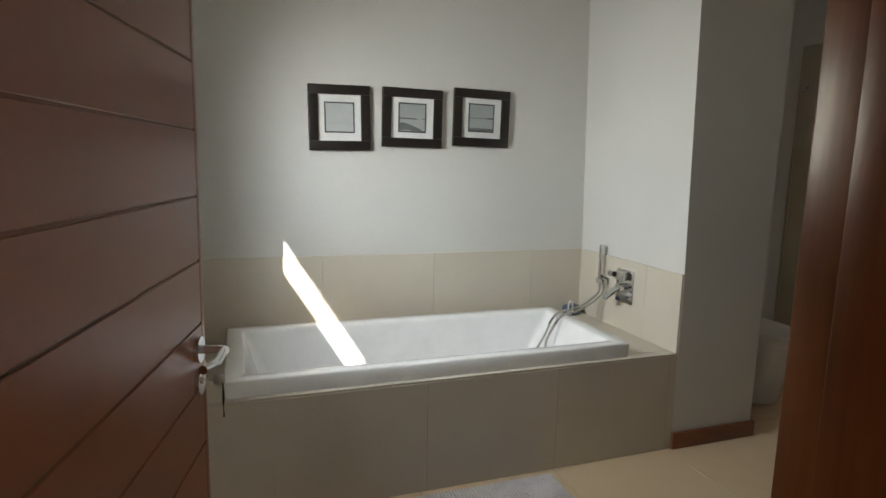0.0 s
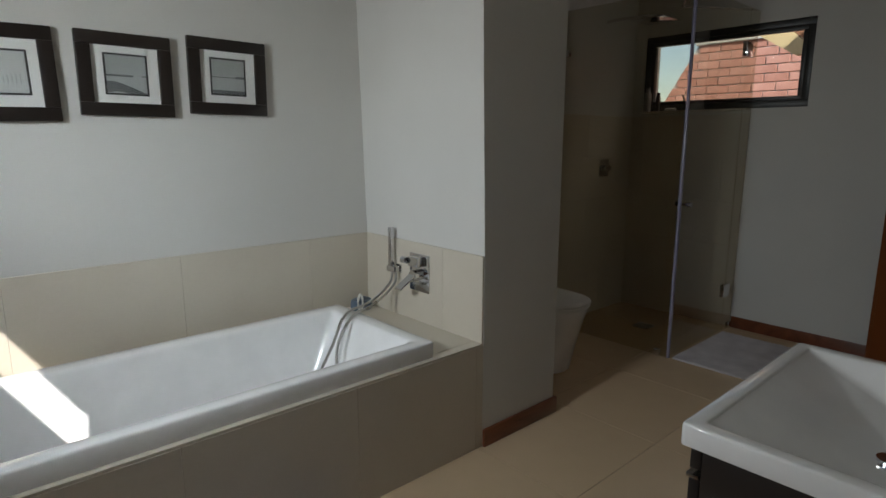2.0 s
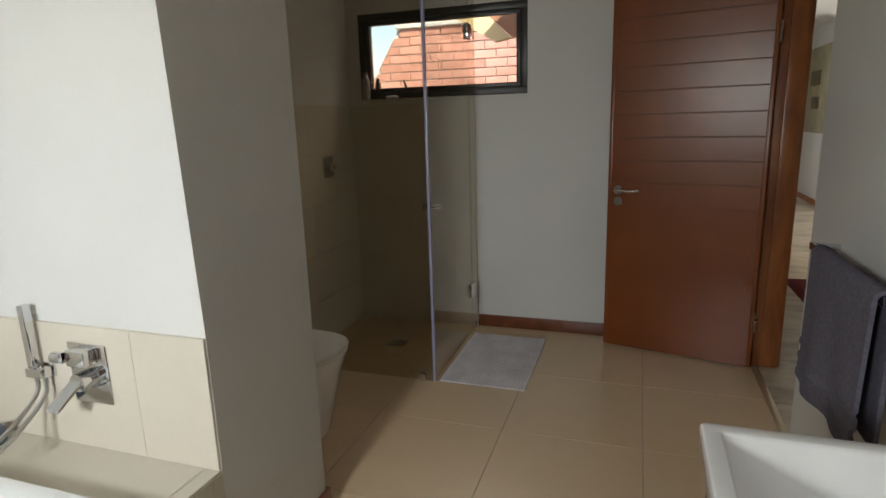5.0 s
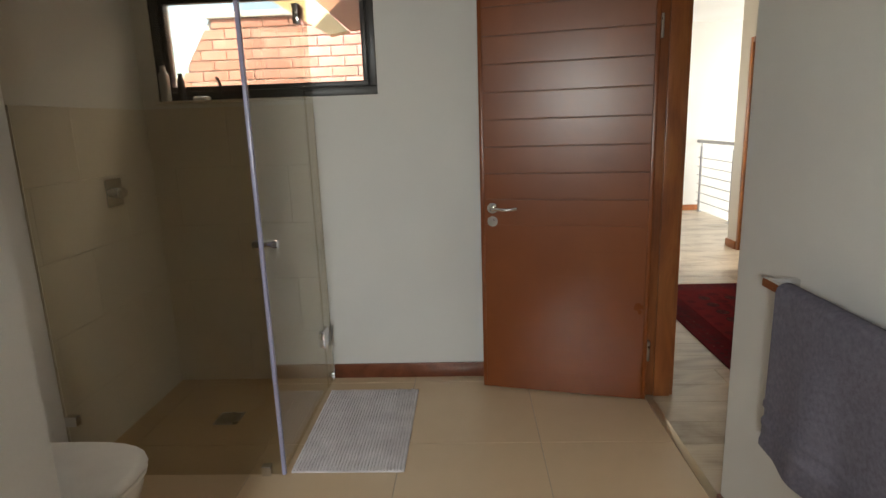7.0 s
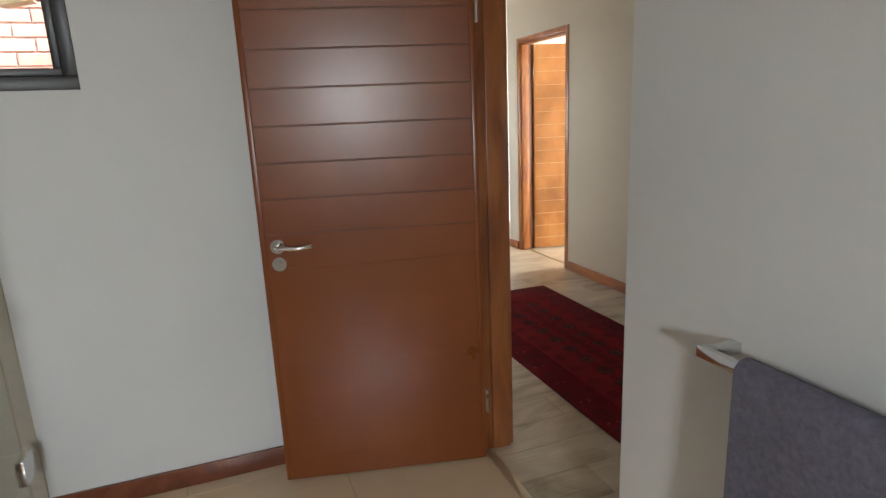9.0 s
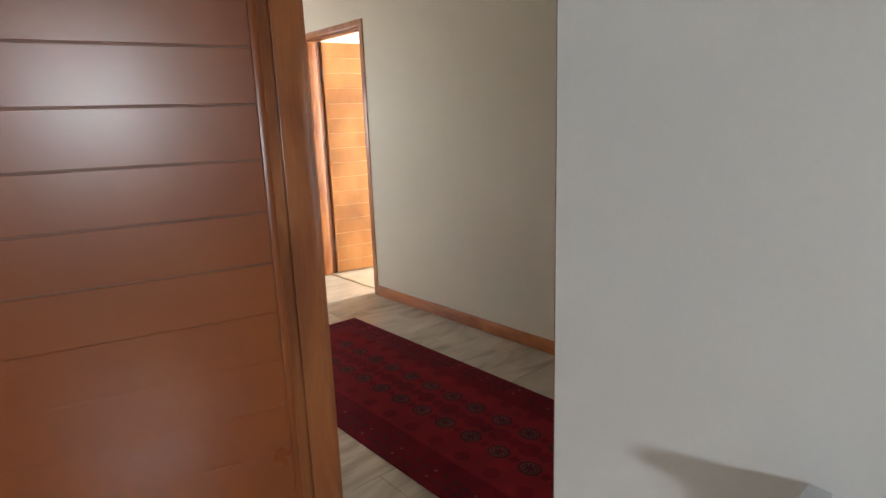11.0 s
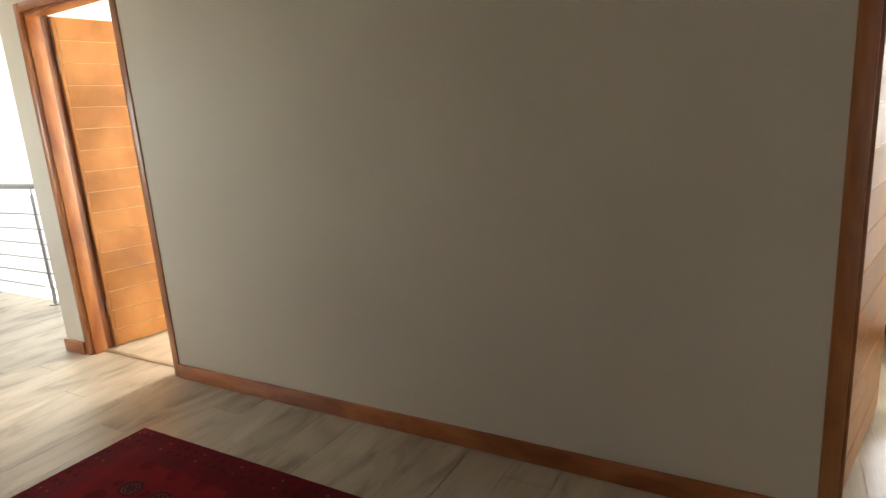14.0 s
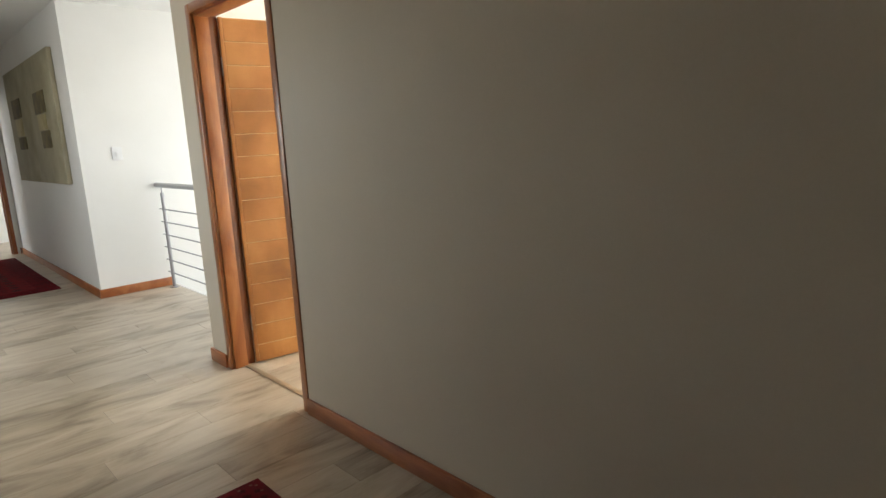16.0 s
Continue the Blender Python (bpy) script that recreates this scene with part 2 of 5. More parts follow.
M_BLUE = plain("blue_grey_plastic", (0.10, 0.14, 0.20), 0.4)
M_GREYB = plain("grey_bottle", (0.32, 0.31, 0.31), 0.35)
M_CANVAS = mottled("pale_gold_canvas", (0.30, 0.27, 0.17), (0.44, 0.40, 0.28), 0.8, 4, 140, 0.4)
M_CANVAS_DARK = mottled("dark_gold_paint", (0.07, 0.055, 0.03), (0.22, 0.18, 0.08), 0.7, 9, 120, 0.3)
M_CANVAS_GOLD = mottled("gold_paint", (0.34, 0.28, 0.12), (0.52, 0.46, 0.26), 0.6, 7, 120, 0.3)
M_STRIP = plain("threshold_strip", (0.55, 0.47, 0.33), 0.3, 0.6)


# ---- mesh helpers ----
def box(bm, x0, x1, y0, y1, z0, z1, bevel=0.0, segs=2):
    r = bmesh.ops.create_cube(bm, size=1.0)
    vs = r["verts"]
    for v in vs:
        v.co = Vector((x0 + (v.co.x + 0.5) * (x1 - x0), y0 + (v.co.y + 0.5) * (y1 - y0), z0 + (v.co.z + 0.5) * (z1 - z0)))
    if bevel > 0:
        es = list({e for v in vs for e in v.link_edges})
        bmesh.ops.bevel(bm, geom=es, offset=bevel, segments=segs, affect="EDGES", profile=0.5)
    return bm


def cyl(bm, p0, p1, r, segs=16, r2=None):
    p0, p1 = Vector(p0), Vector(p1)
    d = p1 - p0
    m = Matrix.Translation((p0 + p1) / 2) @ d.to_track_quat("Z", "Y").to_matrix().to_4x4()
    bmesh.ops.create_cone(bm, cap_ends=True, segments=segs, radius1=r, radius2=r if r2 is None else r2, depth=d.length, matrix=m)
    return bm


def tube(bm, pts, r, segs=10, flat=1.0):
    """A round bar swept along points, with closed ends."""
    pts = [Vector(p) for p in pts]
    rings = []
    up = Vector((0, 0, 1))
    for i, p in enumerate(pts):
        t = (pts[min(i + 1, len(pts) - 1)] - pts[max(i - 1, 0)]).normalized()
        side = t.cross(up)
        side = Vector((1, 0, 0)) if side.length < 1e-3 else side.normalized()
        nrm = side.cross(t).normalized()
        rings.append([bm.verts.new(p + r * (math.cos(a) * side + flat * math.sin(a) * nrm)) for a in [2 * math.pi * k / segs for k in range(segs)]])
    for a, b in zip(rings, rings[1:]):
        for k in range(segs):
            bm.faces.new((a[k], a[(k + 1) % segs], b[(k + 1) % segs], b[k]))
    bm.faces.new(rings[0][::-1])
    bm.faces.new(rings[-1])
    return bm


def loft(bm, rings, cap0=True, cap1=True):
    """Skin between closed rings with the same number of points."""
    vr = [[bm.verts.new(p) for p in ring] for ring in rings]
    n = len(vr[0])
    for a, b in zip(vr, vr[1:]):
        for k in range(n):
            bm.faces.new((a[k], a[(k + 1) % n], b[(k + 1) % n], b[k]))
    if cap0:
        bm.faces.new(vr[0][::-1])
    if cap1:
        bm.faces.new(vr[-1])
    return bm


def rrect(cx, cy, hx, hy, r, z, n=5):
    """A rounded rectangle's outline at height z."""
    pts = []
    for qx, qy, a0 in ((1, 1, 0), (-1, 1, 90), (-1, -1, 180), (1, -1, 270)):
        for k in range(n + 1):
            a = radians(a0 + 90 * k / n)
            pts.append(Vector((cx + qx * (hx - r) + r * math.cos(a), cy + qy * (hy - r) + r * math.sin(a), z)))
    return pts


def finish(bm, smooth=None):
    bmesh.ops.recalc_face_normals(bm, faces=bm.faces)
    me = bpy.data.meshes.new("mesh")
    bm.to_mesh(me)
    bm.free()
    if smooth:
        for p in me.polygons:
            p.use_smooth = True
        me.set_sharp_from_angle(angle=radians(smooth))
    return me


def thing(name, label, category, group="", kind="", at=(0, 0, 0), turn=0.0):
    ob = new(name)
    ob.empty_display_size = 0.1
    ob.matrix_world = pose(*at, 0, 0, turn)
    return tagged(ob, label, category, group, kind)


def part(name, bm, material, parent, label="", smooth=35, kind=""):
    """bm in the coordinates of the top thing."""
    me = finish(bm, smooth)
    me.materials.append(material)
    ob = new(name, me)
    ob.parent = parent
    return tagged(ob, label, "", "", kind)


def solid(name, bm, material, label, category, group="", kind="", smooth=35):
    me = finish(bm, smooth)
    me.materials.append(material)
    return tagged(new(name, me), label, category, group, kind)


def piece(name, me, parent, x, y, z, rz=0.0):
    ob = new(name, me)
    ob.parent = parent
    ob.matrix_local = pose(x, y, z, 0, 0, rz)
    return ob


def slab(axis, a0, a1, b0, b1, z0, z1, holes):
    """A wall with thickness a0..a1, running b0..b1 along axis, with holes (b0, b1, z0, z1) right through it."""
    bs = sorted({b0, b1, *[h[0] for h in holes], *[h[1] for h in holes]})
    zs = sorted({z0, z1, *[h[2] for h in holes], *[h[3] for h in holes]})
    bs, zs = [b for b in bs if b0 <= b <= b1], [z for z in zs if z0 <= z <= z1]
    full = {}
    for i in range(len(bs) - 1):
        for k in range(len(zs) - 1):
            bc, zc = (bs[i] + bs[i + 1]) / 2, (zs[k] + zs[k + 1]) / 2
            full[i, k] = not any(h[0] < bc < h[1] and h[2] < zc < h[3] for h in holes)
    bm = bmesh.new()

    def P(a, b, z):
        return bm.verts.new((b, a, z) if axis == "x" else (a, b, z))

    def quad(*ps):
        bm.faces.new([P(*p) for p in ps])
    for (i, k), f in full.items():
        if not f:
            continue
        p, q, lo, hi = bs[i], bs[i + 1], zs[k], zs[k + 1]
        quad((a0, p, lo), (a0, q, lo), (a0, q, hi), (a0, p, hi))
        quad((a1, p, lo), (a1, p, hi), (a1, q, hi), (a1, q, lo))
        if not full.get((i - 1, k)):
            quad((a0, p, lo), (a0, p, hi), (a1, p, hi), (a1, p, lo))
        if not full.get((i + 1, k)):
            quad((a0, q, lo), (a1, q, lo), (a1, q, hi), (a0, q, hi))
        if not full.get((i, k - 1)):
            quad((a0, p, lo), (a1, p, lo), (a1, q, lo), (a0, q, lo))
        if not full.get((i, k + 1)):
            quad((a0, p, hi), (a0, q, hi), (a1, q, hi), (a1, p, hi))
    bmesh.ops.remove_doubles(bm, verts=bm.verts, dist=1e-5)
    return bm


def wall(name, axis, a0, a1, b0, b1, z0, z1, holes, label, material=None):
    return solid(name, slab(axis, a0, a1, b0, b1, z0, z1, holes), material or M_PAINT, label, "wall", kind="structure", smooth=None)


def skirting(axis, face, side, b0, b1, timber=None, h=0.082, d=0.016):
    """A skirting board on a wall face; side is the way it stands out."""
    bm = bmesh.new()
    lo, hi = sorted((face, face + side * d))
    if axis == "x":
        box(bm, b0, b1, lo, hi, 0.0, h, 0.004)
    else:
        box(bm, lo, hi, b0, b1, 0.0, h, 0.004)
    return solid("baseboard", bm, timber or M_SKIRT, "varnished reddish wooden skirting board on the wall", "skirting board", "skirting boards", "structure")

# ---- the plan: bathroom x 1.44..6.095, y 2.50..5.03; passage y 0.61..2.36 ----
XL, XR, YS, YB, CEIL = 1.44, 6.095, 2.50, 5.03, 2.62
YP, YW = 2.36, 0.61          # passage faces of the bathroom wall and of the wall facing it
NX0, NX1, NY = 3.56, 4.06, 4.18   # the pier at the end of the bath
WZ0, WZ1 = 1.54, 2.055       # strip window in the shower
BZ0, BZ1 = 1.385, 1.93       # strip window by the bath
GX, GY = 5.168, 4.143        # the corner of the shower glass

wall("wall_south", "x", YP, YS, 1.05, 11.85, 0, CEIL, [(1.30, 2.197, -1, 2.085), (4.92, 5.86, -1, 2.085), (9.6, 11.2, 0.9, 2.1)], "cream painted plaster wall between bathroom and passage")
wall("wall_north", "x", YB, YB + 0.22, XL - 0.2, XR + 0.22, 0, CEIL, [], "pale cream painted plaster wall behind the bath")
wall("wall_west_entry", "y", XL - 0.22, 1.30, YS, 3.06, 0, CEIL, [], "cream painted wall behind the entry door")
wall("wall_west", "y", XL - 0.22, XL, 3.06, YB, 0, CEIL, [(3.12, 4.35, BZ0, BZ1)], "pale cream painted wall with a strip window over the bath")
wall("wall_east", "y", XR, XR + 0.22, YS, YB, 0, CEIL, [(3.808, 4.943, WZ0, WZ1 + 0.03)], "pale cream painted wall with a strip window in the shower")
bm = bmesh.new()
loft(bm, [[Vector((x, y, z)) for x, y in ((NX0 - lean, NY), (NX1, NY), (NX1, YB), (NX0 - lean, YB))] for z, lean in ((0, 0.0), (0.85, 0.0), (CEIL, 0.052))])
solid("wall_pier", bm, M_PAINT, "cream painted pier between bath and toilet", "wall", kind="structure")

# passage, stairwell and the rooms along it
wall("wall_passage", "x", YW - 0.14, YW, 2.9, 9.25, 0, CEIL, [(4.22, 5.15, -1, 2.085), (8.125, 9.045, -1, 2.085)], "beige painted passage wall with two wooden doors", M_BEIGE)
wall("wall_passage_end", "y", 3.9, 4.05, YW, YP, 0, CEIL, [], "plain painted wall closing the passage", M_BEIGE)
wall("wall_landing_return", "y", 9.13, 9.25, -3.2, YW - 0.14, -2.7, CEIL, [], "white painted wall beside the stairwell", M_WHITE)
wall("wall_landing_far", "y", 11.68, 11.83, -3.2, 0.637, -2.7, CEIL, [], "white painted wall with a light switch beyond the landing", M_WHITE)
wall("wall_gallery", "x", 0.50, 0.637, 11.83, 15.6, 0, CEIL, [], "white painted wall with a large picture", M_WHITE)
wall("wall_gallery_end", "y", 15.6, 15.74, 0.50, YP, 0, CEIL, [(0.72, 1.60, -1, 2.085)], "white painted wall with a wooden door frame", M_WHITE)
wall("wall_gallery_back", "x", YP, YP + 0.14, 11.85, 15.74, 0, CEIL, [], "plain white wall on the far side of the gallery", M_WHITE)
wall("wall_stairwell", "x", -1.95, -1.80, 9.25, 11.68, -2.7, CEIL, [(9.4, 11.5, 0.1, 2.4)], "white stairwell wall with a big window", M_WHITE)
wall("wall_rooms_south", "x", -3.40, -3.20, 2.9, 9.25, 0, CEIL, [(4.0, 5.8, 0.9, 1.7), (7.5, 9.0, 0.8, 2.1)], "white outer wall with two windows", M_WHITE)
wall("wall_rooms_divide", "y", 7.0, 7.12, -3.2, YW - 0.14, 0, CEIL, [], "white wall between two bedrooms", M_WHITE)
wall("wall_bedroom_west", "y", 2.78, 2.9, -3.4, YW, 0, CEIL, [], "white bedroom wall", M_WHITE)
wall("wall_far_room", "y", 17.2, 17.3, -0.5, YP + 1.2, 0, CEIL, [], "plain white wall of a far room", M_WHITE)
# the room in which the walk begins
wall("wall_dressing_south", "x", 0.0, 0.15, 1.05, 3.9, 0, CEIL, [(2.2, 3.6, 0.9, 2.1)], "plain cream wall of the room before the bathroom")
wall("wall_dressing_west", "y", 1.05, 1.20, 0.15, YP, 0, CEIL, [], "plain cream wall of the room before the bathroom")
wall("wall_dressing_east", "y", 3.75, 3.9, 0.15, YP, 0, CEIL, [], "plain cream wall of the room before the bathroom")

bm = bmesh.new()
box(bm, 1.05, 6.305, 0.0, YS, CEIL, CEIL + 0.1)
box(bm, XL - 0.22, 6.305, YS, YB + 0.22, CEIL, CEIL + 0.1)
solid("ceiling", bm, M_CEIL, "flat white painted ceiling of the bathroom", "ceiling", kind="structure", smooth=None)
bm = bmesh.new()
box(bm, 6.31, 17.3, -3.4, YP + 0.2, CEIL, CEIL + 0.1)
box(bm, 2.78, 6.305, -3.4, -0.005, CEIL, CEIL + 0.1)
solid("ceiling", bm, M_CEIL, "flat white painted ceiling of the passage", "ceiling", kind="structure", smooth=None)
# unseen eave, added over the bath window to limit sun and sky
bm = bmesh.new()
box(bm, 0.80, XL - 0.225, 2.3, 5.6, 2.73, 2.80)
solid("added_eave", bm, M_SOFFIT, "unseen added eave board limiting sun at the bath window", "eave", kind="structure", smooth=None)

# floors
bm = bmesh.new()
box(bm, 1.30, XR, YS - 0.02, YB, -0.12, -0.003)
bath_floor = solid("floor", bm, M_GROUT, "cream ceramic tiled bathroom floor with thin joints", "floor", kind="structure", smooth=None)
bm = bmesh.new()
box(bm, 2.78, 9.25, -3.2, YS - 0.02, -0.12, -0.003)
box(bm, 9.25, 17.3, -0.02, YS - 0.02, -0.12, -0.003)
passage_floor = solid("floor", bm, M_GROUT, "grey-brown oak laminate passage floor", "floor", kind="structure", smooth=None)
bm = bmesh.new()
box(bm, 1.05, 2.78, 0.0, YS - 0.02, -0.12, -0.003)
solid("floor", bm, M_LAMINATE, "oak laminate floor before the bathroom", "floor", kind="structure", smooth=None)
bm = bmesh.new()
box(bm, 9.25, 11.68, -1.8, -0.02, -2.75, -2.7)
solid("floor", bm, M_TILE, "pale floor at the foot of the stairwell", "floor", kind="structure", smooth=None)
bm = bmesh.new()
box(bm, -400, 400, -400, 400, -3.2, -2.9)
solid("ground", bm, M_GROUND, "dry earth ground round the house", "ground", kind="structure", smooth=None)

skirting("x", NY, -1, NX0 + 0.0, NX1 + 0.016, M_SKIRT_SHADED)
skirting("y", NX1, 1, NY, YB, M_SKIRT_SHADED)
skirting("y", XR, -1, YS + 0.02, GY - 0.005, M_SKIRT_SHADED)
skirting("x", YS, 1, 2.24, 4.918, M_SKIRT_SHADED)
skirting("x", YW, 1, 5.152, 8.123)
skirting("x", YW, 1, 9.047, 9.266)
skirting("y", 9.25, 1, -0.02, YW)
skirting("y", 11.68, -1, -0.01, 0.653)
skirting("x", 0.637, 1, 11.68, 15.58)
skirting("y", 15.6, -1, 0.655, 0.668)
skirting("x", YP, -1, 5.862, 11.85)


# ---- doors ----
def door_frame(label, x0, x1, y0, y1, top, leaf_side, w0=0.05, recess=0.0, w=0.05, timber=None):
    """A timber frame filling x0..x1 through the wall; leaf_side +1: the leaf hangs on the y1 side."""
    f = thing("door_frame", label, "door frame", "door frames", "structure")
    a, b = y0 - 0.006, y1 + 0.006
    for xa, xb, yb in ((x0, x0 + w0, b - recess), (x1 - w, x1, b)):
        # with a lit timber, jambs stay dark to paint in their shade
        lip = 0.024 if timber else 0.0
        bm = bmesh.new()
        box(bm, xa, xb, a, yb - lip, 0.0, top, 0.004)
        part("jamb", bm, M_FRAME, f)
        if lip:
            bm = bmesh.new()
            box(bm, xa, xb, yb - lip, yb, 0.0, top, 0.004)
            part("front_bead", bm, timber, f, "varnished front edge, coloured golden as lit")
    bm = bmesh.new()
    box(bm, x0 + w0, x1 - w, a, b, top - w, top, 0.004)
    part("head", bm, timber or M_FRAME, f)
    s0, s1 = (a + 0.02, b - 0.052) if leaf_side > 0 else (a + 0.052, b - 0.02)
    for xa, xb in ((x0 + w0, x0 + w0 + 0.013), (x1 - w - 0.013, x1 - w)):
        if recess and xa < x0 + 0.1:
            continue
        bm = bmesh.new()
        box(bm, xa, xb, s0, s1, 0.0, top - w, 0.003)
        part("door_stop", bm, timber or M_FRAME, f)
    bm = bmesh.new()
    box(bm, x0 + w0 + 0.013, x1 - w - 0.013, s0, s1, top - w - 0.013, top - w, 0.003)
    part("door_stop", bm, timber or M_FRAME, f)
    return f


door_frame("varnished reddish hardwood door frame of the entry", 1.30, 2.197, YP, YS, 2.085, 1)
door_frame("varnished reddish hardwood frame between bathroom and passage", 4.92, 5.86, YP, YS, 2.085, 1, 0.042, 0.056, 0.034)
door_frame("varnished hardwood frame of the bedroom door, edges coloured as lit", 4.22, 5.15, YW - 0.14, YW, 2.085, -1, timber=M_FRAME_LIT)
door_frame("varnished hardwood frame of the passage door, edges coloured as lit", 8.125, 9.045, YW - 0.14, YW, 2.085, -1, timber=M_FRAME_LIT)
ff = door_frame("pale hardwood door frame at the end of the gallery", 0.70, 1.62, -15.74, -15.6, 2.085, 1, timber=M_FRAME_LIT)
ff.matrix_world = pose(0, 0, 0, 0, 0, 90)

LEAF_W, LEAF_H, LEAF_T = 0.813, 2.03, 0.042


def door_leaf(label, timber, groove, low_gap):
    """Hinge at the origin, leaf along +x, thickness 0..-y."""
    d = thing("door", label, "door", "wooden doors")
    bm = bmesh.new()
    box(bm, 0.020, LEAF_W - 0.020, -LEAF_T + 0.003, -0.003, 0.012, LEAF_H - 0.002)
    part("core", bm, groove, d)
    for xa, xb in ((0.0, 0.020), (LEAF_W - 0.020, LEAF_W)):
        bm = bmesh.new()
        box(bm, xa, xb, -LEAF_T, 0, 0.010, LEAF_H, 0.002)
        part("stile", bm, timber, d)
    pitch = 0.1275
    z0 = 1.391 - 11 * pitch
    meshes = []
    for gap_lo, gap_hi in ((low_gap, low_gap), (low_gap, 0.0024), (0.0024, 0.0024)):
        bm = bmesh.new()
        box(bm, 0.0203, LEAF_W - 0.0203, -LEAF_T + 0.0002, -0.0002, gap_lo, pitch - gap_hi, 0.0012 if gap_hi > 0.001 else 0.0003, 1)
        me = finish(bm, 35)
        me.materials.append(timber)
        meshes.append(me)
    for i in range(1, 16):
        piece("board", meshes[0 if i < 7 else (1 if i == 7 else 2)], d, 0, 0, z0 + i * pitch)
    bm = bmesh.new()
    box(bm, 0.0203, LEAF_W - 0.0203, -LEAF_T + 0.0002, -0.0002, 0.010, z0 + pitch - low_gap, 0.0004, 1)
    part("board", bm, timber, d)
    for side in (-1, 1):
        face = -LEAF_T if side < 0 else 0.0
        bm = bmesh.new()
        cyl(bm, (LEAF_W - 0.062, face, 0.966), (LEAF_W - 0.062, face + side * 0.010, 0.966), 0.026, 24)
        rose = part("rose", bm, M_CHROME, d, "round chrome rose")
        bm = bmesh.new()
        hx, hy = LEAF_W - 0.062, face + side * 0.055
        tube(bm, [(hx, face + side * 0.008, 0.966), (hx, hy - side * 0.008, 0.966), (hx - 0.006, hy, 0.966), (hx - 0.03, hy, 0.967), (hx - 0.07, hy, 0.963), (hx - 0.105, hy - side * 0.004, 0.966), (hx - 0.125, hy - side * 0.010, 0.969)], 0.0085, 12)
        part("lever_handle", bm, M_CHROME, d, "curved chrome lever handle")
        bm = bmesh.new()
        cyl(bm, (LEAF_W - 0.062, face, 0.900), (LEAF_W - 0.062, face + side * 0.009, 0.900), 0.026, 24)
        cyl(bm, (LEAF_W - 0.062, face, 0.904), (LEAF_W - 0.062, face + side * 0.012, 0.904), 0.008, 14)
        part("lock_rose", bm, M_CHROME, d, "round chrome key escutcheon")
    for hz in (0.267, 1.766):
        bm = bmesh.new()
        box(bm, -0.004, 0.001, -LEAF_T + 0.004, -0.004, hz - 0.05, hz + 0.05, 0.001, 1)
        cyl(bm, (-0.006, 0.004, hz - 0.05), (-0.006, 0.004, hz + 0.05), 0.006, 10)
        part("hinge", bm, M_STEEL, d, "steel butt hinge")
    return d


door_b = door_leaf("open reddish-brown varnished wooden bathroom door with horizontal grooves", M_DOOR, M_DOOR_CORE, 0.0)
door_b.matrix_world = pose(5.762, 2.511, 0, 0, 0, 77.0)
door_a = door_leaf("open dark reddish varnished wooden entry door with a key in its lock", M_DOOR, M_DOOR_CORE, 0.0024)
door_a.matrix_world = pose(1.338, 2.545, 0, 0, 0, 78.1)
door_c = door_leaf("open wooden bedroom door with pale grooves, daylight put into its golden-brown", M_DOOR_GOLD_LIT, M_GOLD_CORE, 0.0024)
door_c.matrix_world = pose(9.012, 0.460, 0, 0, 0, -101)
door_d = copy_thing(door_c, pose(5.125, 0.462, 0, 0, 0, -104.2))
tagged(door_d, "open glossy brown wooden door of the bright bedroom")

# key with a ring in the lock of the entry door
key = thing("key", "small steel key with a hanging cord in the door lock", "key")
key.matrix_world = door_a.matrix_world
bm = bmesh.new()
kx = LEAF_W - 0.062
cyl(bm, (kx, -LEAF_T - 0.010, 0.904), (kx, -LEAF_T - 0.032, 0.904), 0.003, 8)
box(bm, kx - 0.002, kx + 0.002, -LEAF_T - 0.052, -LEAF_T - 0.030, 0.893, 0.915, 0.003)
part("key_bow", bm, M_STEEL, key)
bm = bmesh.new()
tube(bm, [(kx, -LEAF_T - 0.047, 0.900), (kx - 0.004, -LEAF_T - 0.049, 0.88), (kx + 0.002, -LEAF_T - 0.047, 0.855), (kx, -LEAF_T - 0.048, 0.825)], 0.0022, 6)
part("key_cord", bm, M_BLACK, key)

# threshold strips
for x0, x1, y, c in ((4.977, 5.808, YS - 0.018, M_STRIP), (4.272, 5.098, YW - 0.09, M_PLASTIC), (8.177, 8.993, YW - 0.09, M_STRIP)):
    bm = bmesh.new()
    box(bm, x0, x1, y - 0.018, y + 0.018, 0.0, 0.006, 0.002)
    solid("threshold_strip", bm, c, "thin metal threshold strip on the floor in a doorway", "threshold", "threshold strips", "structure")


# ---- bath ----
LEDGE = 0.478
TX0, TX1, TY0, TY1 = 1.555, 3.300, 4.20, 4.915
surround = thing("bath_surround", "tiled built-in bath surround in plain beige ceramic", "bath surround")
bm = bmesh.new()
box(bm, XL, NX0, NY + 0.010, NY + 0.06, 0, LEDGE - 0.010)
box(bm, XL, TX0 + 0.03, NY + 0.06, YB, 0, LEDGE - 0.010)
box(bm, TX1 - 0.03, NX0, NY + 0.06, YB, 0, LEDGE - 0.010)
box(bm, TX0 + 0.03, TX1 - 0.03, TY1 - 0.03, YB, 0, LEDGE - 0.010)
part("masonry", bm, M_WALLGROUT, surround, smooth=None)


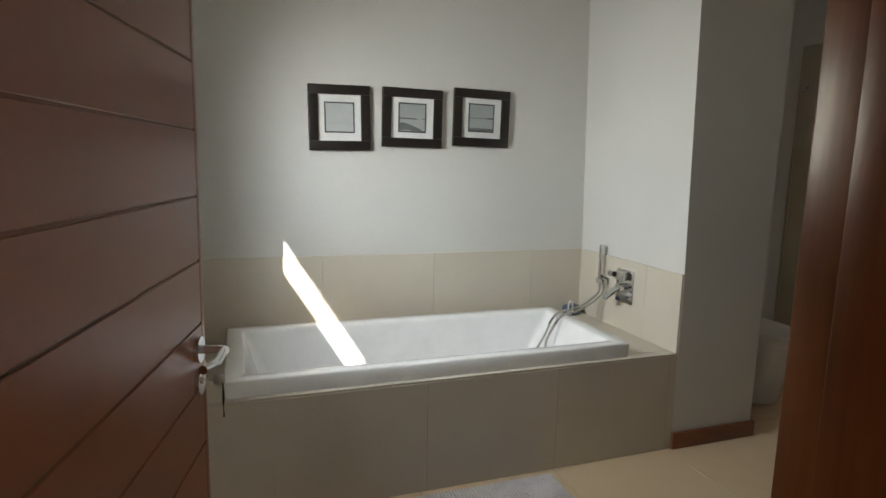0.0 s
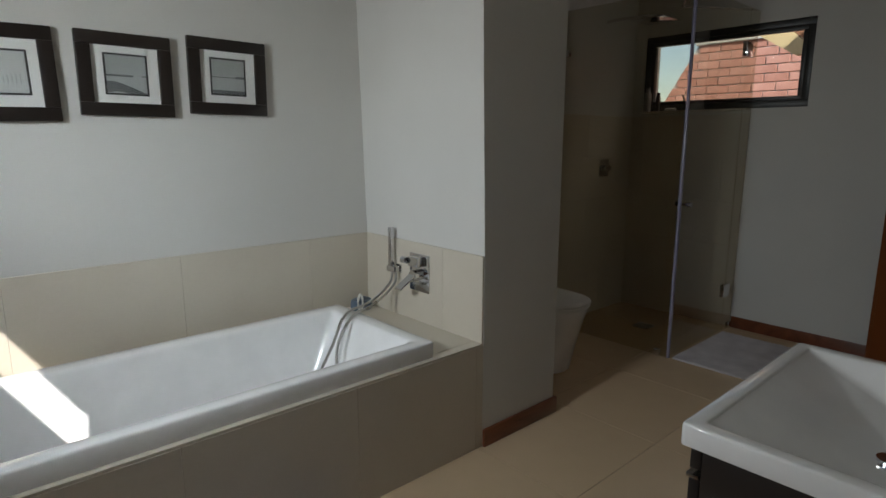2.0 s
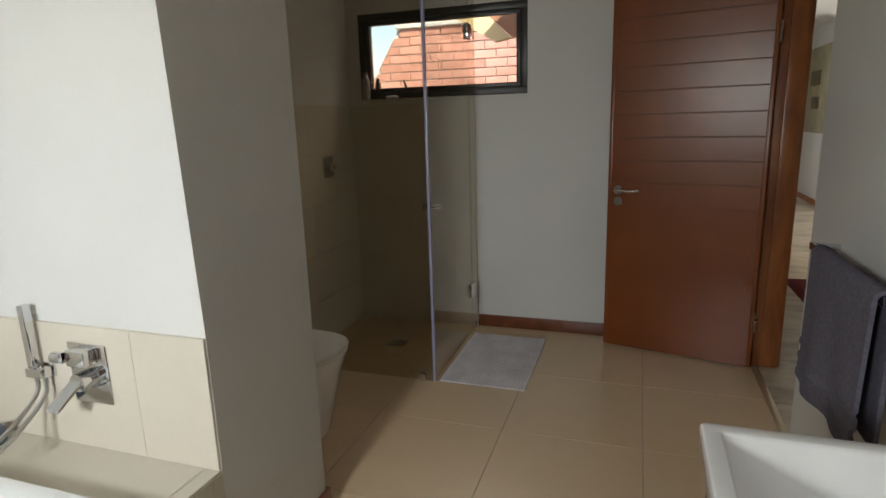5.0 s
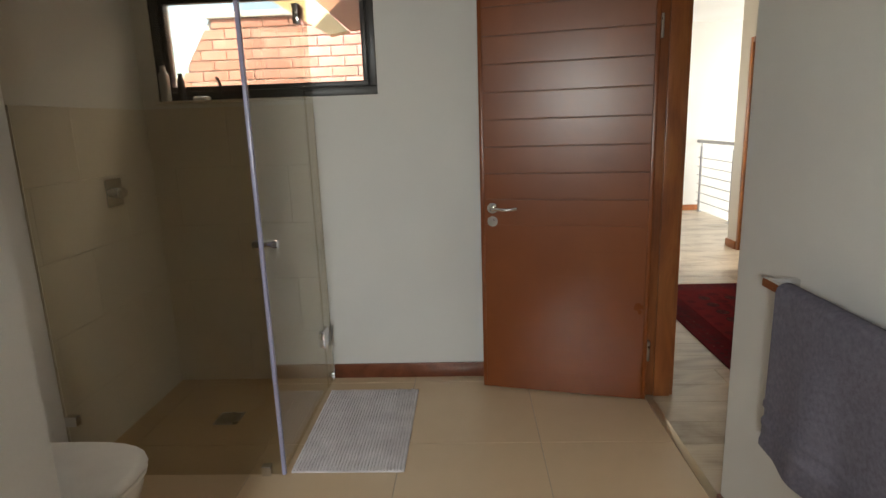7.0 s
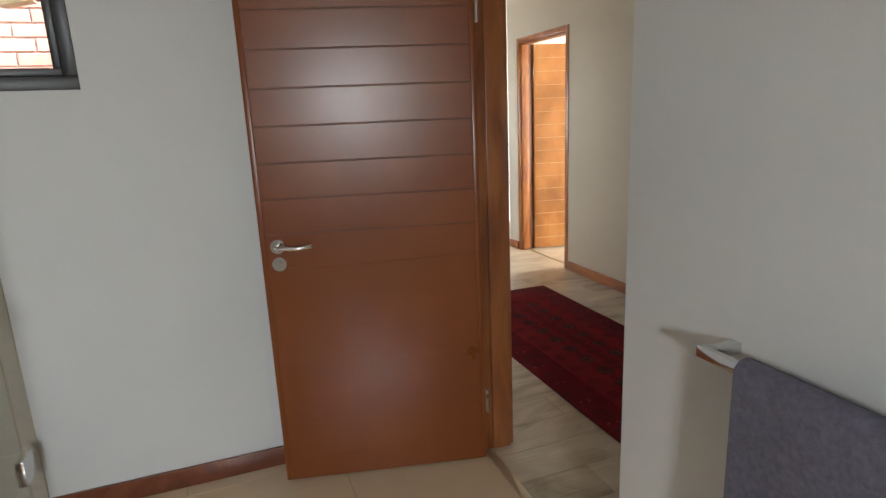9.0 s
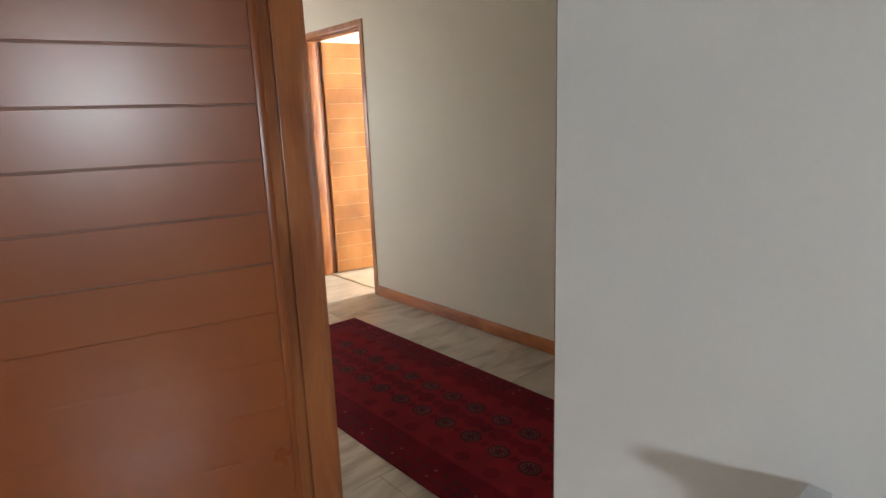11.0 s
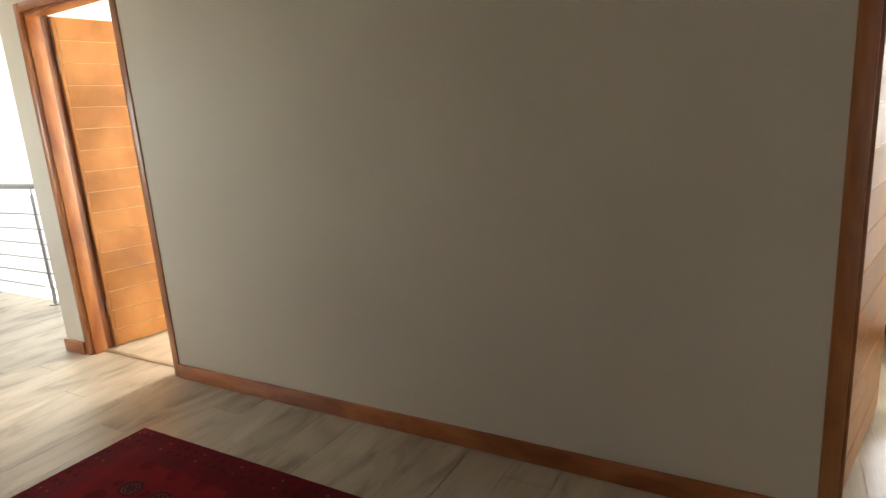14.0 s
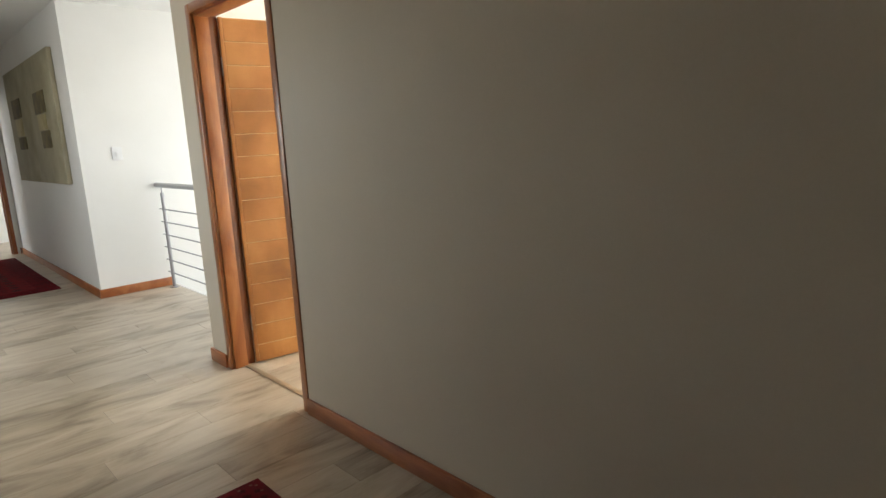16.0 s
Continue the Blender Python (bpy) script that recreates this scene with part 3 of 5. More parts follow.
def tile_run(name, parent, axis, x0, x1, joints, fixed, z0, z1, t=0.010, gap=0.0004):
    """Upright tiles side by side along x or y, their fronts on the side t away from fixed."""
    cuts = [x0, *[j for j in joints if x0 + 0.03 < j < x1 - 0.03], x1]
    for a, b in zip(cuts, cuts[1:]):
        bm = bmesh.new()
        lo, hi = sorted((fixed, fixed + t))
        if axis == "x":
            box(bm, a + gap, b - gap, lo, hi, z0 + gap, z1 - gap, 0.0012, 1)
        else:
            box(bm, lo, hi, a + gap, b - gap, z0 + gap, z1 - gap, 0.0012, 1)
        part(name, bm, M_TILE, parent)


tile_run("tile", surround, "x", XL, NX0, [1.72, 2.32, 2.92, 3.52], NY + 0.010, 0.0, LEDGE - 0.010, -0.010)
tile_run("tile", surround, "x", XL, NX0, [1.42, 2.02, 2.62, 3.22], YB, LEDGE, 0.858, -0.010)
tile_run("tile", surround, "y", NY + 0.002, YB - 0.010, [4.40, 4.70], XL, LEDGE, 0.858, 0.010)
tile_run("tile", surround, "y", NY + 0.001, YB - 0.010, [4.43], NX0, LEDGE, 0.858, -0.010)
for a, b, c, d in ((XL, NX0, NY, TY0 + 0.03), (XL, TX0 + 0.03, TY0 + 0.03, YB), (TX1 - 0.03, NX0, TY0 + 0.03, YB), (TX0 + 0.03, TX1 - 0.03, TY1 - 0.03, YB)):
    bm = bmesh.new()
    box(bm, a + 0.001, b - 0.001, c + 0.001, d - 0.001, LEDGE - 0.010, LEDGE, 0.001, 1)
    part("ledge_tile", bm, M_TILE, surround)

tub = thing("bathtub", "white acrylic rectangular bathtub with a broad flat rim", "bathtub")
cx, cy, hx, hy = (TX0 + TX1) / 2, (TY0 + TY1) / 2, (TX1 - TX0) / 2, (TY1 - TY0) / 2
RIM = 0.545
bm = bmesh.new()
rings = [
    rrect(cx, cy, hx - 0.002, hy - 0.002, 0.012, LEDGE + 0.001),
    rrect(cx, cy, hx, hy, 0.012, LEDGE + 0.012),
    rrect(cx, cy, hx, hy, 0.012, RIM - 0.008),
    rrect(cx, cy, hx - 0.003, hy - 0.003, 0.012, RIM - 0.002),
    rrect(cx, cy, hx - 0.008, hy - 0.008, 0.012, RIM),
    rrect(cx, cy, hx - 0.062, hy - 0.058, 0.02, RIM - 0.001),
    rrect(cx, cy, hx - 0.070, hy - 0.066, 0.022, RIM - 0.006),
    rrect(cx, cy, hx - 0.076, hy - 0.072, 0.025, RIM - 0.018),
    rrect(cx - 0.015, cy, hx - 0.16, hy - 0.10, 0.05, RIM - 0.22),
    rrect(cx - 0.02, cy, hx - 0.23, hy - 0.125, 0.07, RIM - 0.375),
    rrect(cx - 0.02, cy, hx - 0.27, hy - 0.155, 0.08, RIM - 0.405),
    rrect(cx - 0.02, cy, hx - 0.34, hy - 0.21, 0.08, RIM - 0.412),
]
loft(bm, rings, False, True)
part("tub_shell", bm, M_ACRYLIC, tub, smooth=50)
bm = bmesh.new()
cyl(bm, (cx - 0.02, cy, RIM - 0.412), (cx - 0.02, cy, RIM - 0.406), 0.035, 24)
part("waste", bm, M_CHROME, tub, "round chrome bath waste")

# hand shower on the pier
hs = thing("hand_shower", "chrome hand shower with a flexible hose hanging into the bath", "hand shower")
hy0 = 4.775
bm = bmesh.new()
box(bm, NX0 - 0.018, NX0 - 0.0101, hy0 - 0.05, hy0 - 0.01, 0.695, 0.735, 0.002)
box(bm, NX0 - 0.055, NX0 - 0.018, hy0 - 0.045, hy0 + 0.018, 0.700, 0.728, 0.003)
part("holder", bm, M_CHROME, hs)
bm = bmesh.new()
box(bm, NX0 - 0.048, NX0 - 0.022, hy0 - 0.008, hy0 + 0.014, 0.715, 0.915, 0.004)
part("handset", bm, M_CHROME, hs, "slim square chrome handset")
for k, (off, end) in enumerate(((0.0, (3.02, 4.62, 0.36)), (-0.035, (3.09, 4.60, 0.36)))):
    p0, p1 = Vector((NX0 - 0.036, hy0 + off, 0.70)), Vector(end)
    ctr = [p0, p0 + Vector((-0.01, 0.0, -0.055)), Vector((3.44, 4.78 + off, 0.585)), Vector((3.33, 4.745 + off * 1.2, 0.566)), Vector((3.25, 4.73 + off * 1.4, 0.562)), Vector((3.19, 4.71 + off * 1.4, 0.53)), Vector((3.12, 4.67 + off, 0.45)), p1]
    pts = []
    for i in range(len(ctr) - 1):
        a, b, c, d = ctr[max(i - 1, 0)], ctr[i], ctr[i + 1], ctr[min(i + 2, len(ctr) - 1)]
        for s in range(8):
            t = s / 8
            pts.append(0.5 * ((2 * b) + (c - a) * t + (2 * a - 5 * b + 4 * c - d) * t * t + (3 * b - a - 3 * c + d) * t ** 3))
    pts.append(p1)
    bm = bmesh.new()
    tube(bm, pts, 0.0065, 8)
    part("hose", bm, M_STEEL, hs, "ribbed steel hose")

mixer = thing("bath_mixer", "square chrome wall-mounted bath mixer with lever and diverter", "bath mixer")
bm = bmesh.new()
box(bm, NX0 - 0.016, NX0 - 0.0101, 4.519, 4.660, 0.628, 0.808, 0.003)
part("wall_plate", bm, M_CHROME, mixer)
bm = bmesh.new()
box(bm, NX0 - 0.055, NX0 - 0.016, 4.555, 4.625, 0.752, 0.800, 0.005)
cyl(bm, (NX0 - 0.055, 4.63, 0.777), (NX0 - 0.055, 4.665, 0.777), 0.016, 16)
part("diverter", bm, M_CHROME, mixer)
bm = bmesh.new()
cyl(bm, (NX0 - 0.016, 4.58, 0.712), (NX0 - 0.065, 4.58, 0.712), 0.026, 24)
part("mixer_body", bm, M_CHROME, mixer)
bm = bmesh.new()
loft(bm, [[Vector((NX0 - 0.05 - 0.01 * s, 4.58 + dy, 0.712 + dz)) for dy, dz in ((-0.02, 0.012), (0.02, 0.012), (0.02, 0.002), (-0.02, 0.002))] for s in (0, 1)] +
     [[Vector((NX0 - 0.125, 4.61 + dy, 0.650 + dz)) for dy, dz in ((-0.022, 0.008), (0.022, 0.008), (0.022, 0.0), (-0.022, 0.0))]])
part("lever", bm, M_CHROME, mixer, "flat chrome lever")

# nail brush and its dish in the corner of the ledge
soap = thing("nail_brush", "blue-grey plastic bath brush with a white looped handle on the ledge", "brush")
bm = bmesh.new()
loft(bm, [rrect(3.455, 4.945, 0.055 * k, 0.035 * k, 0.028 * k, LEDGE + z) for z, k in ((0.0, 0.85), (0.008, 1.0), (0.04, 1.0), (0.055, 0.9), (0.062, 0.6))])
part("brush_head", bm, M_BLUE, soap)
bm = bmesh.new()
tube(bm, [(3.425, 4.918, LEDGE + 0.012 + 0.040 * 0), *[(3.425 + 0.014 * math.sin(a), 4.908, LEDGE + 0.050 - 0.040 * math.cos(a)) for a in [2 * math.pi * k / 16 for k in range(1, 16)]], (3.425, 4.918, LEDGE + 0.012)], 0.006, 8)
part("brush_handle", bm, M_PLASTIC, soap, "white looped handle")

# three framed prints
PICS = ((2.108, 1.551, 0.153, 0.159, -1.2, 0), (2.484, 1.567, 0.161, 0.149, 0.3, 1), (2.871, 1.584, 0.162, 0.151, 0.6, 2))
M_PRINT_SKY = mottled("print_sky", (0.30, 0.32, 0.31), (0.46, 0.48, 0.47), 0.5, 3, 90, 0.0)
M_PRINT_PALE = mottled("print_mist", (0.44, 0.46, 0.45), (0.56, 0.58, 0.57), 0.5, 3, 90, 0.0)
M_PRINT_DARK = mottled("print_water", (0.06, 0.07, 0.07), (0.16, 0.17, 0.17), 0.5, 7, 90, 0.0)
M_PRINT_LINE = plain("print_line", (0.03, 0.03, 0.03), 0.6)
M_PICGLASS = glass_mat("picture_glass", (0.98, 0.98, 0.98), 0.8, 0.05)
for px, pz, hw, hh, tilt, kind_no in PICS:
    pic = thing("picture_frame", ("black framed misty pale seascape print on the wall", "black framed print of a dark curving shore", "black framed print of a dark calm waterline")[kind_no], "picture", "three framed prints over the bath")
    pic.matrix_world = pose(px, YB, pz, 0, tilt, 0)
    fw = 0.047
    for x0, x1, z0, z1 in ((-hw, hw, hh - fw, hh), (-hw, hw, -hh, -hh + fw), (-hw, -hw + fw, -hh + fw, hh - fw), (hw - fw, hw, -hh + fw, hh - fw)):
        bm = bmesh.new()
        box(bm, x0, x1, -0.026, -0.002, z0, z1, 0.003)
        part("frame_bar", bm, M_BLACK, pic)
    bm = bmesh.new()
    box(bm, -hw + fw, hw - fw, -0.012, -0.004, -hh + fw, hh - fw)
    part("mount", bm, M_MATBOARD, pic, "white card mount")
    s = 0.068
    bm = bmesh.new()
    box(bm, -s - 0.007, s + 0.007, -0.0135, -0.0122, -s - 0.007 + 0.002, s + 0.007 + 0.002)
    part("print_edge", bm, M_PRINT_LINE, pic)
    bm = bmesh.new()
    box(bm, -s, s, -0.0150, -0.0137, -s + 0.002, s + 0.002)
    prn = part("print", bm, (M_PRINT_PALE, M_PRINT_SKY, M_PRINT_SKY)[kind_no], pic, "grey photographic print")
    bm = bmesh.new()
    if kind_no == 1:
        box(bm, -s, 0.022, -0.0160, -0.0152, -0.006, 0.001)
        box(bm, 0.052, s, -0.0160, -0.0152, -0.004, 0.0)
        cols = []
        for u in [q / 14 for q in range(15)]:
            top = 0.002 - 0.020 - 0.048 * u ** 1.3 if u > 0.2 else -0.024
            bot = max(-s + 0.0025, top - 0.012 - 0.030 * (1 - u))
            cols.append([Vector((-s + 2 * s * u, -0.0160, bot)), Vector((-s + 2 * s * u, -0.0160, max(top, bot + 0.001))), Vector((-s + 2 * s * u, -0.0152, max(top, bot + 0.001))), Vector((-s + 2 * s * u, -0.0152, bot))])
        loft(bm, cols)
    elif kind_no == 2:
        box(bm, -s, s, -0.0160, -0.0152, -0.0015, 0.0015)
        box(bm, 0.030, s, -0.0163, -0.0155, -0.003, 0.006)
        box(bm, -s, s, -0.0160, -0.0152, -s + 0.002, -0.052)
    else:
        for k in range(9):
            box(bm, -0.05 + 0.012 * k, -0.046 + 0.012 * k, -0.0160, -0.0152, -0.035, -0.018 + 0.002 * k)
    part("print_shape", bm, M_PRINT_DARK if kind_no else M_PRINT_SKY, prn)
    bm = bmesh.new()
    box(bm, -hw + fw, hw - fw, -0.0205, -0.0185, -hh + fw, hh - fw)
    g = part("picture_glass", bm, M_PICGLASS, pic)
    g.visible_shadow = False


# ---- windows ----
def strip_window(name, label, x_out, y0, y1, low, top, frame_mat, tilt):
    """A dark aluminium window in a wall that runs along y; x_out is the frame's middle."""
    w = thing(name, label, "window", kind="structure")
    t = 0.03
    for ya, yb, za, zb in ((y0, y1, low, low + 0.045), (y0, y1, top - 0.045, top), (y0, y0 + 0.045, low + 0.045, top - 0.045), (y1 - 0.045, y1, low + 0.045, top - 0.045)):
        bm = bmesh.new()
        box(bm, x_out - t, x_out + t, ya + 0.001, yb - 0.001, za, zb, 0.003)
        part("window_frame", bm, frame_mat, w)
    for ya, yb, za, zb in ((y0 + 0.047, y1 - 0.047, low + 0.047, low + 0.072), (y0 + 0.047, y1 - 0.047, top - 0.072, top - 0.047), (y0 + 0.047, y0 + 0.072, low + 0.072, top - 0.072), (y1 - 0.072, y1 - 0.047, low + 0.072, top - 0.072)):
        bm = bmesh.new()
        box(bm, x_out - 0.02, x_out + 0.02, ya, yb, za, zb, 0.002)
        part("sash_bar", bm, frame_mat, w)
    bm = bmesh.new()
    box(bm, x_out - 0.003, x_out + 0.003, y0 + 0.065, y1 - 0.065, low + 0.065, top - 0.065)
    p = part("pane", bm, M_PANE, w, "clear glass pane")
    p.visible_shadow = False
    p.matrix_local = Matrix.Translation((x_out, 0, top)) @ pose(0, 0, 0, 0, tilt, 0) @ Matrix.Translation((-x_out, 0, -top))
    return w


strip_window("window_1", "dark aluminium strip window looking on a sunlit brick gable", XR + 0.035, 3.808, 4.943, WZ0, WZ1 + 0.03, M_ALU, -3)
strip_window("window_2", "dark aluminium strip window above the bath end", XL - 0.16, 3.12, 4.35, BZ0, BZ1, M_ALU, 0)
bm = bmesh.new()
box(bm, XL - 0.13, XL + 0.0, 3.122, 4.348, BZ0 + 0.001, BZ0 + 0.012, 0.002)
solid("window_sill", bm, M_TILE, "beige tiled sill of the bath window", "window sill", kind="structure")


# ---- shower ----
tiles = thing("shower_tiling", "beige ceramic wall tiles lining the shower corner", "wall tiles", kind="structure")
for k in range(5):
    z0, z1 = (0.0, 0.285, 0.59, 0.895, 1.20)[k], (0.285, 0.59, 0.895, 1.20, 1.505)[k]
    off = 0.3 * (k % 2)
    tile_run("tile", tiles, "x", GX + 0.0, XR - 0.010, [4.9 + off + 0.6 * i for i in range(3)], YB, z0, z1, -0.010)
    tile_run("tile", tiles, "y", GY, YB, [4.0 + off + 0.6 * i for i in range(3)], XR, z0, z1, -0.010)

GT = 2.16
shower = thing("shower_enclosure", "frameless tinted glass shower enclosure with chrome fittings", "shower")


def pane_part(name, x0, x1, y0, y1, z0, z1, label):
    bm = bmesh.new()
    box(bm, x0, x1, y0, y1, z0, z1, 0.001, 1)
    p = part(name, bm, M_GLASS, shower, label, smooth=None)
    p.visible_shadow = False
    return p


pane_part("fixed_pane", GX - 0.004, GX + 0.004, GY + 0.006, YB - 0.002, 0.004, GT, "tinted fixed glass pane")
pane_part("glass_door", GX + 0.012, 5.935, GY - 0.004, GY + 0.004, 0.012, GT, "tinted glass shower door")
pane_part("side_pane", 5.945, XR - 0.012, GY - 0.004, GY + 0.004, 0.004, GT, "narrow glass pane at the wall")
bm = bmesh.new()
box(bm, GX - 0.010, GX + 0.010, GY - 0.009, GY + 0.006, 0.004, GT, 0.003)
part("door_seal", bm, M_PVC, shower, "pale plastic magnetic seal")
for hz in (0.30, 1.905):
    bm = bmesh.new()
    box(bm, 5.895, 5.990, GY - 0.014, GY + 0.014, hz - 0.045, hz + 0.045, 0.003)
    part("glass_hinge", bm, M_CHROME, shower, "square chrome glass hinge")
bm = bmesh.new()
cyl(bm, (GX + 0.05, GY - 0.045, 0.955), (GX + 0.05, GY + 0.045, 0.955), 0.011, 16)
cyl(bm, (GX + 0.05, GY - 0.048, 0.955), (GX + 0.05, GY - 0.024, 0.955), 0.016, 18)
cyl(bm, (GX + 0.05, GY + 0.024, 0.955), (GX + 0.05, GY + 0.048, 0.955), 0.016, 18)
part("door_knob", bm, M_CHROME, shower, "small chrome knob")
for x0, x1, y0, y1, z in ((GX - 0.016, GX + 0.016, YB - 0.06, YB - 0.012, 1.887), (GX - 0.016, GX + 0.016, YB - 0.06, YB - 0.012, 0.25), (GX - 0.016, GX + 0.016, GY + 0.05, GY + 0.09, 0.02), (XR - 0.06, XR - 0.012, GY - 0.014, GY + 0.014, 0.02)):
    bm = bmesh.new()
    box(bm, x0, x1, y0, y1, z - 0.018, z + 0.025, 0.003)
    part("glass_clamp", bm, M_CHROME, shower, "small chrome glass clamp")
bm = bmesh.new()
cyl(bm, (GX, GY + 0.02, GT + 0.010), (5.62, GY + 0.30, GT + 0.010), 0.008, 12)
cyl(bm, (5.62, GY + 0.30, GT + 0.010), (XR - 0.01, GY + 0.02, GT + 0.010), 0.008, 12)
part("brace_bar", bm, M_CHROME, shower, "slim chrome stay bar")

head = thing("rain_shower", "wide flat chrome rain shower on a wall arm", "rain shower")
bm = bmesh.new()
tube(bm, [(5.68, YB - 0.001, 2.16), (5.68, 4.95, 2.165), (5.68, 4.72, 2.16), (5.68, 4.665, 2.15), (5.68, 4.66, 2.135)], 0.011, 12)
part("arm", bm, M_CHROME, head)
bm = bmesh.new()
box(bm, 5.56, 5.80, 4.54, 4.78, 2.118, 2.130, 0.003)
cyl(bm, (5.68, 4.66, 2.128), (5.68, 4.66, 2.145), 0.022, 16)
part("rose_plate", bm, M_CHROME, head)
smix = thing("shower_mixer", "square chrome shower mixer on the tiled wall", "shower mixer")
bm = bmesh.new()
box(bm, 5.650, 5.775, YB - 0.018, YB - 0.0101, 1.055, 1.185, 0.003)
part("wall_plate", bm, M_CHROME, smix)
bm = bmesh.new()
cyl(bm, (5.712, YB - 0.018, 1.12), (5.712, YB - 0.06, 1.12), 0.024, 20)
box(bm, 5.655, 5.725, YB - 0.074, YB - 0.060, 1.106, 1.134, 0.003)
part("lever", bm, M_CHROME, smix)
bm = bmesh.new()
box(bm, 5.575, 5.695, 4.505, 4.625, 0.0, 0.004, 0.001)
for k in range(6):
    box(bm, 5.585 + 0.018 * k, 5.593 + 0.018 * k, 4.515, 4.615, 0.004, 0.006)
solid("floor_drain", bm, M_STEEL, "square steel floor drain in the shower", "drain")


def bottle(label, x, y, profile, material):
    bm = bmesh.new()
    loft(bm, [rrect(x, y, r, r * 0.8, r * 0.55, WZ0 + z) for z, r in profile])
    return solid("bottle", bm, material, label, "bottle", "toiletries on the window sill")


bm = bmesh.new()
box(bm, XR - 0.068, XR + 0.004, GY + 0.01, 4.932, WZ0 - 0.013, WZ0, 0.002)
solid("window_sill", bm, M_TILE, "narrow tiled ledge under the shower window", "window sill", kind="structure")
bottle("pale grey plastic shampoo bottle on the window ledge", XR - 0.035, 4.885, ((0, 0.022), (0.01, 0.026), (0.13, 0.026), (0.145, 0.016), (0.148, 0.014), (0.175, 0.014)), M_GREYB)
bottle("dark slim toiletry bottle on the window ledge", XR - 0.035, 4.80, ((0, 0.016), (0.01, 0.018), (0.10, 0.018), (0.11, 0.012), (0.135, 0.012)), M_ALU)
bm = bmesh.new()
tube(bm, [(XR - 0.03, 4.597, WZ0 + 0.002), (XR - 0.03, 4.597, WZ0 + 0.05), (XR - 0.03, 4.604, WZ0 + 0.085), (XR - 0.03, 4.618, WZ0 + 0.112)], 0.007, 8)
solid("razor", bm, M_ALU, "dark razor handle leaning on the window ledge", "razor")
bm = bmesh.new()
loft(bm, [rrect(XR - 0.035, 4.70, 0.028 * k, 0.04 * k, 0.015 * k, WZ0 + z) for z, k in ((0, 0.8), (0.006, 1), (0.014, 1), (0.02, 0.7))])
solid("soap_bar", bm, M_PLASTIC, "pale bar of soap on the window ledge", "soap")


# ---- toilet ----
toilet = thing("toilet", "white back-to-wall ceramic toilet with a closed lid", "toilet")


def egg(cx_, y0, y1, w, z, n=28, sq=2.4):
    """A D-shaped outline, square at the wall end y1 and round at y0."""
    pts = []
    for k in range(n):
        a = 2 * math.pi * k / n
        c, s = math.cos(a), math.sin(a)
        yy = (y0 + y1) / 2 + (y1 - y0) / 2 * s
        xx = w * math.copysign(abs(c) ** (2 / 2.9 if s < 0 else 2 / 5.0), c)
        if s < 0:
            yy = (y0 + y1) / 2 - (y1 - y0) / 2 * abs(s) ** (2 / 2.4)
        if s >= 0:
            yy = (y0 + y1) / 2 + (y1 - y0) / 2 * math.copysign(abs(s) ** 0.45, s)
        pts.append(Vector((cx_ + xx, yy, z)))
    return pts


TCX = 4.52
bm = bmesh.new()
loft(bm, [egg(TCX, 4.445, YB - 0.004, 0.143, 0.0), egg(TCX, 4.44, YB - 0.004, 0.146, 0.02), egg(TCX, 4.41, YB - 0.004, 0.156, 0.15), egg(TCX, 4.365, YB - 0.004, 0.174, 0.32), egg(TCX, 4.345, YB - 0.004, 0.180, 0.375), egg(TCX, 4.345, YB - 0.004, 0.180, 0.388)])
part("bowl", bm, M_CERAMIC, toilet, smooth=60)
bm = bmesh.new()
loft(bm, [egg(TCX, 4.342, 4.84, 0.182, 0.391), egg(TCX, 4.338, 4.845, 0.186, 0.398), egg(TCX, 4.338, 4.845, 0.186, 0.408)])
part("seat", bm, M_PLASTIC, toilet, smooth=60)
bm = bmesh.new()
loft(bm, [egg(TCX, 4.338, 4.845, 0.186, 0.411), egg(TCX, 4.334, 4.848, 0.188, 0.418), egg(TCX, 4.337, 4.846, 0.186, 0.430), egg(TCX, 4.36, 4.83, 0.165, 0.438)])
part("lid", bm, M_PLASTIC, toilet, smooth=60)


# ---- mats ----
def bath_mat(label, x0, x1, y0, y1):
    m = thing("bath_mat", label, "bath mat", "bath mats")
    bm = bmesh.new()
    box(bm, x0, x1, y0, y1, 0.0005, 0.010, 0.004)
    part("backing", bm, M_MAT, m)
    verts, faces = [], []
    nx, ny = int((x1 - x0) / 0.0135), int((y1 - y0) / 0.0135)
    rnd = random.Random(4)
    for i in range(nx):
        for j in range(ny):
            ux, uy = x0 + (i + 0.5) * (x1 - x0) / nx + rnd.uniform(-0.0012, 0.0012), y0 + (j + 0.5) * (y1 - y0) / ny + rnd.uniform(-0.0012, 0.0012)
            r, h = rnd.uniform(0.0052, 0.0066), rnd.uniform(0.0165, 0.0205)
            b0 = len(verts)
            for k in range(6):
                a = math.pi * k / 3
                verts.append((ux + r * math.cos(a), uy + r * math.sin(a), 0.009))
            for k in range(6):
                a = math.pi * k / 3
                verts.append((ux + 0.75 * r * math.cos(a), uy + 0.75 * r * math.sin(a), h - 0.003))
            verts.append((ux, uy, h))
            for k in range(6):
                faces.append((b0 + k, b0 + (k + 1) % 6, b0 + 6 + (k + 1) % 6, b0 + 6 + k))
                faces.append((b0 + 6 + k, b0 + 6 + (k + 1) % 6, b0 + 12))
    me = bpy.data.meshes.new("mesh")
    me.from_pydata(verts, [], faces)
    for p in me.polygons:
        p.use_smooth = True
    me.materials.append(M_MAT)
    t = new("terry", me)
    t.parent = m
    tagged(t, kind="stuff")
    return m


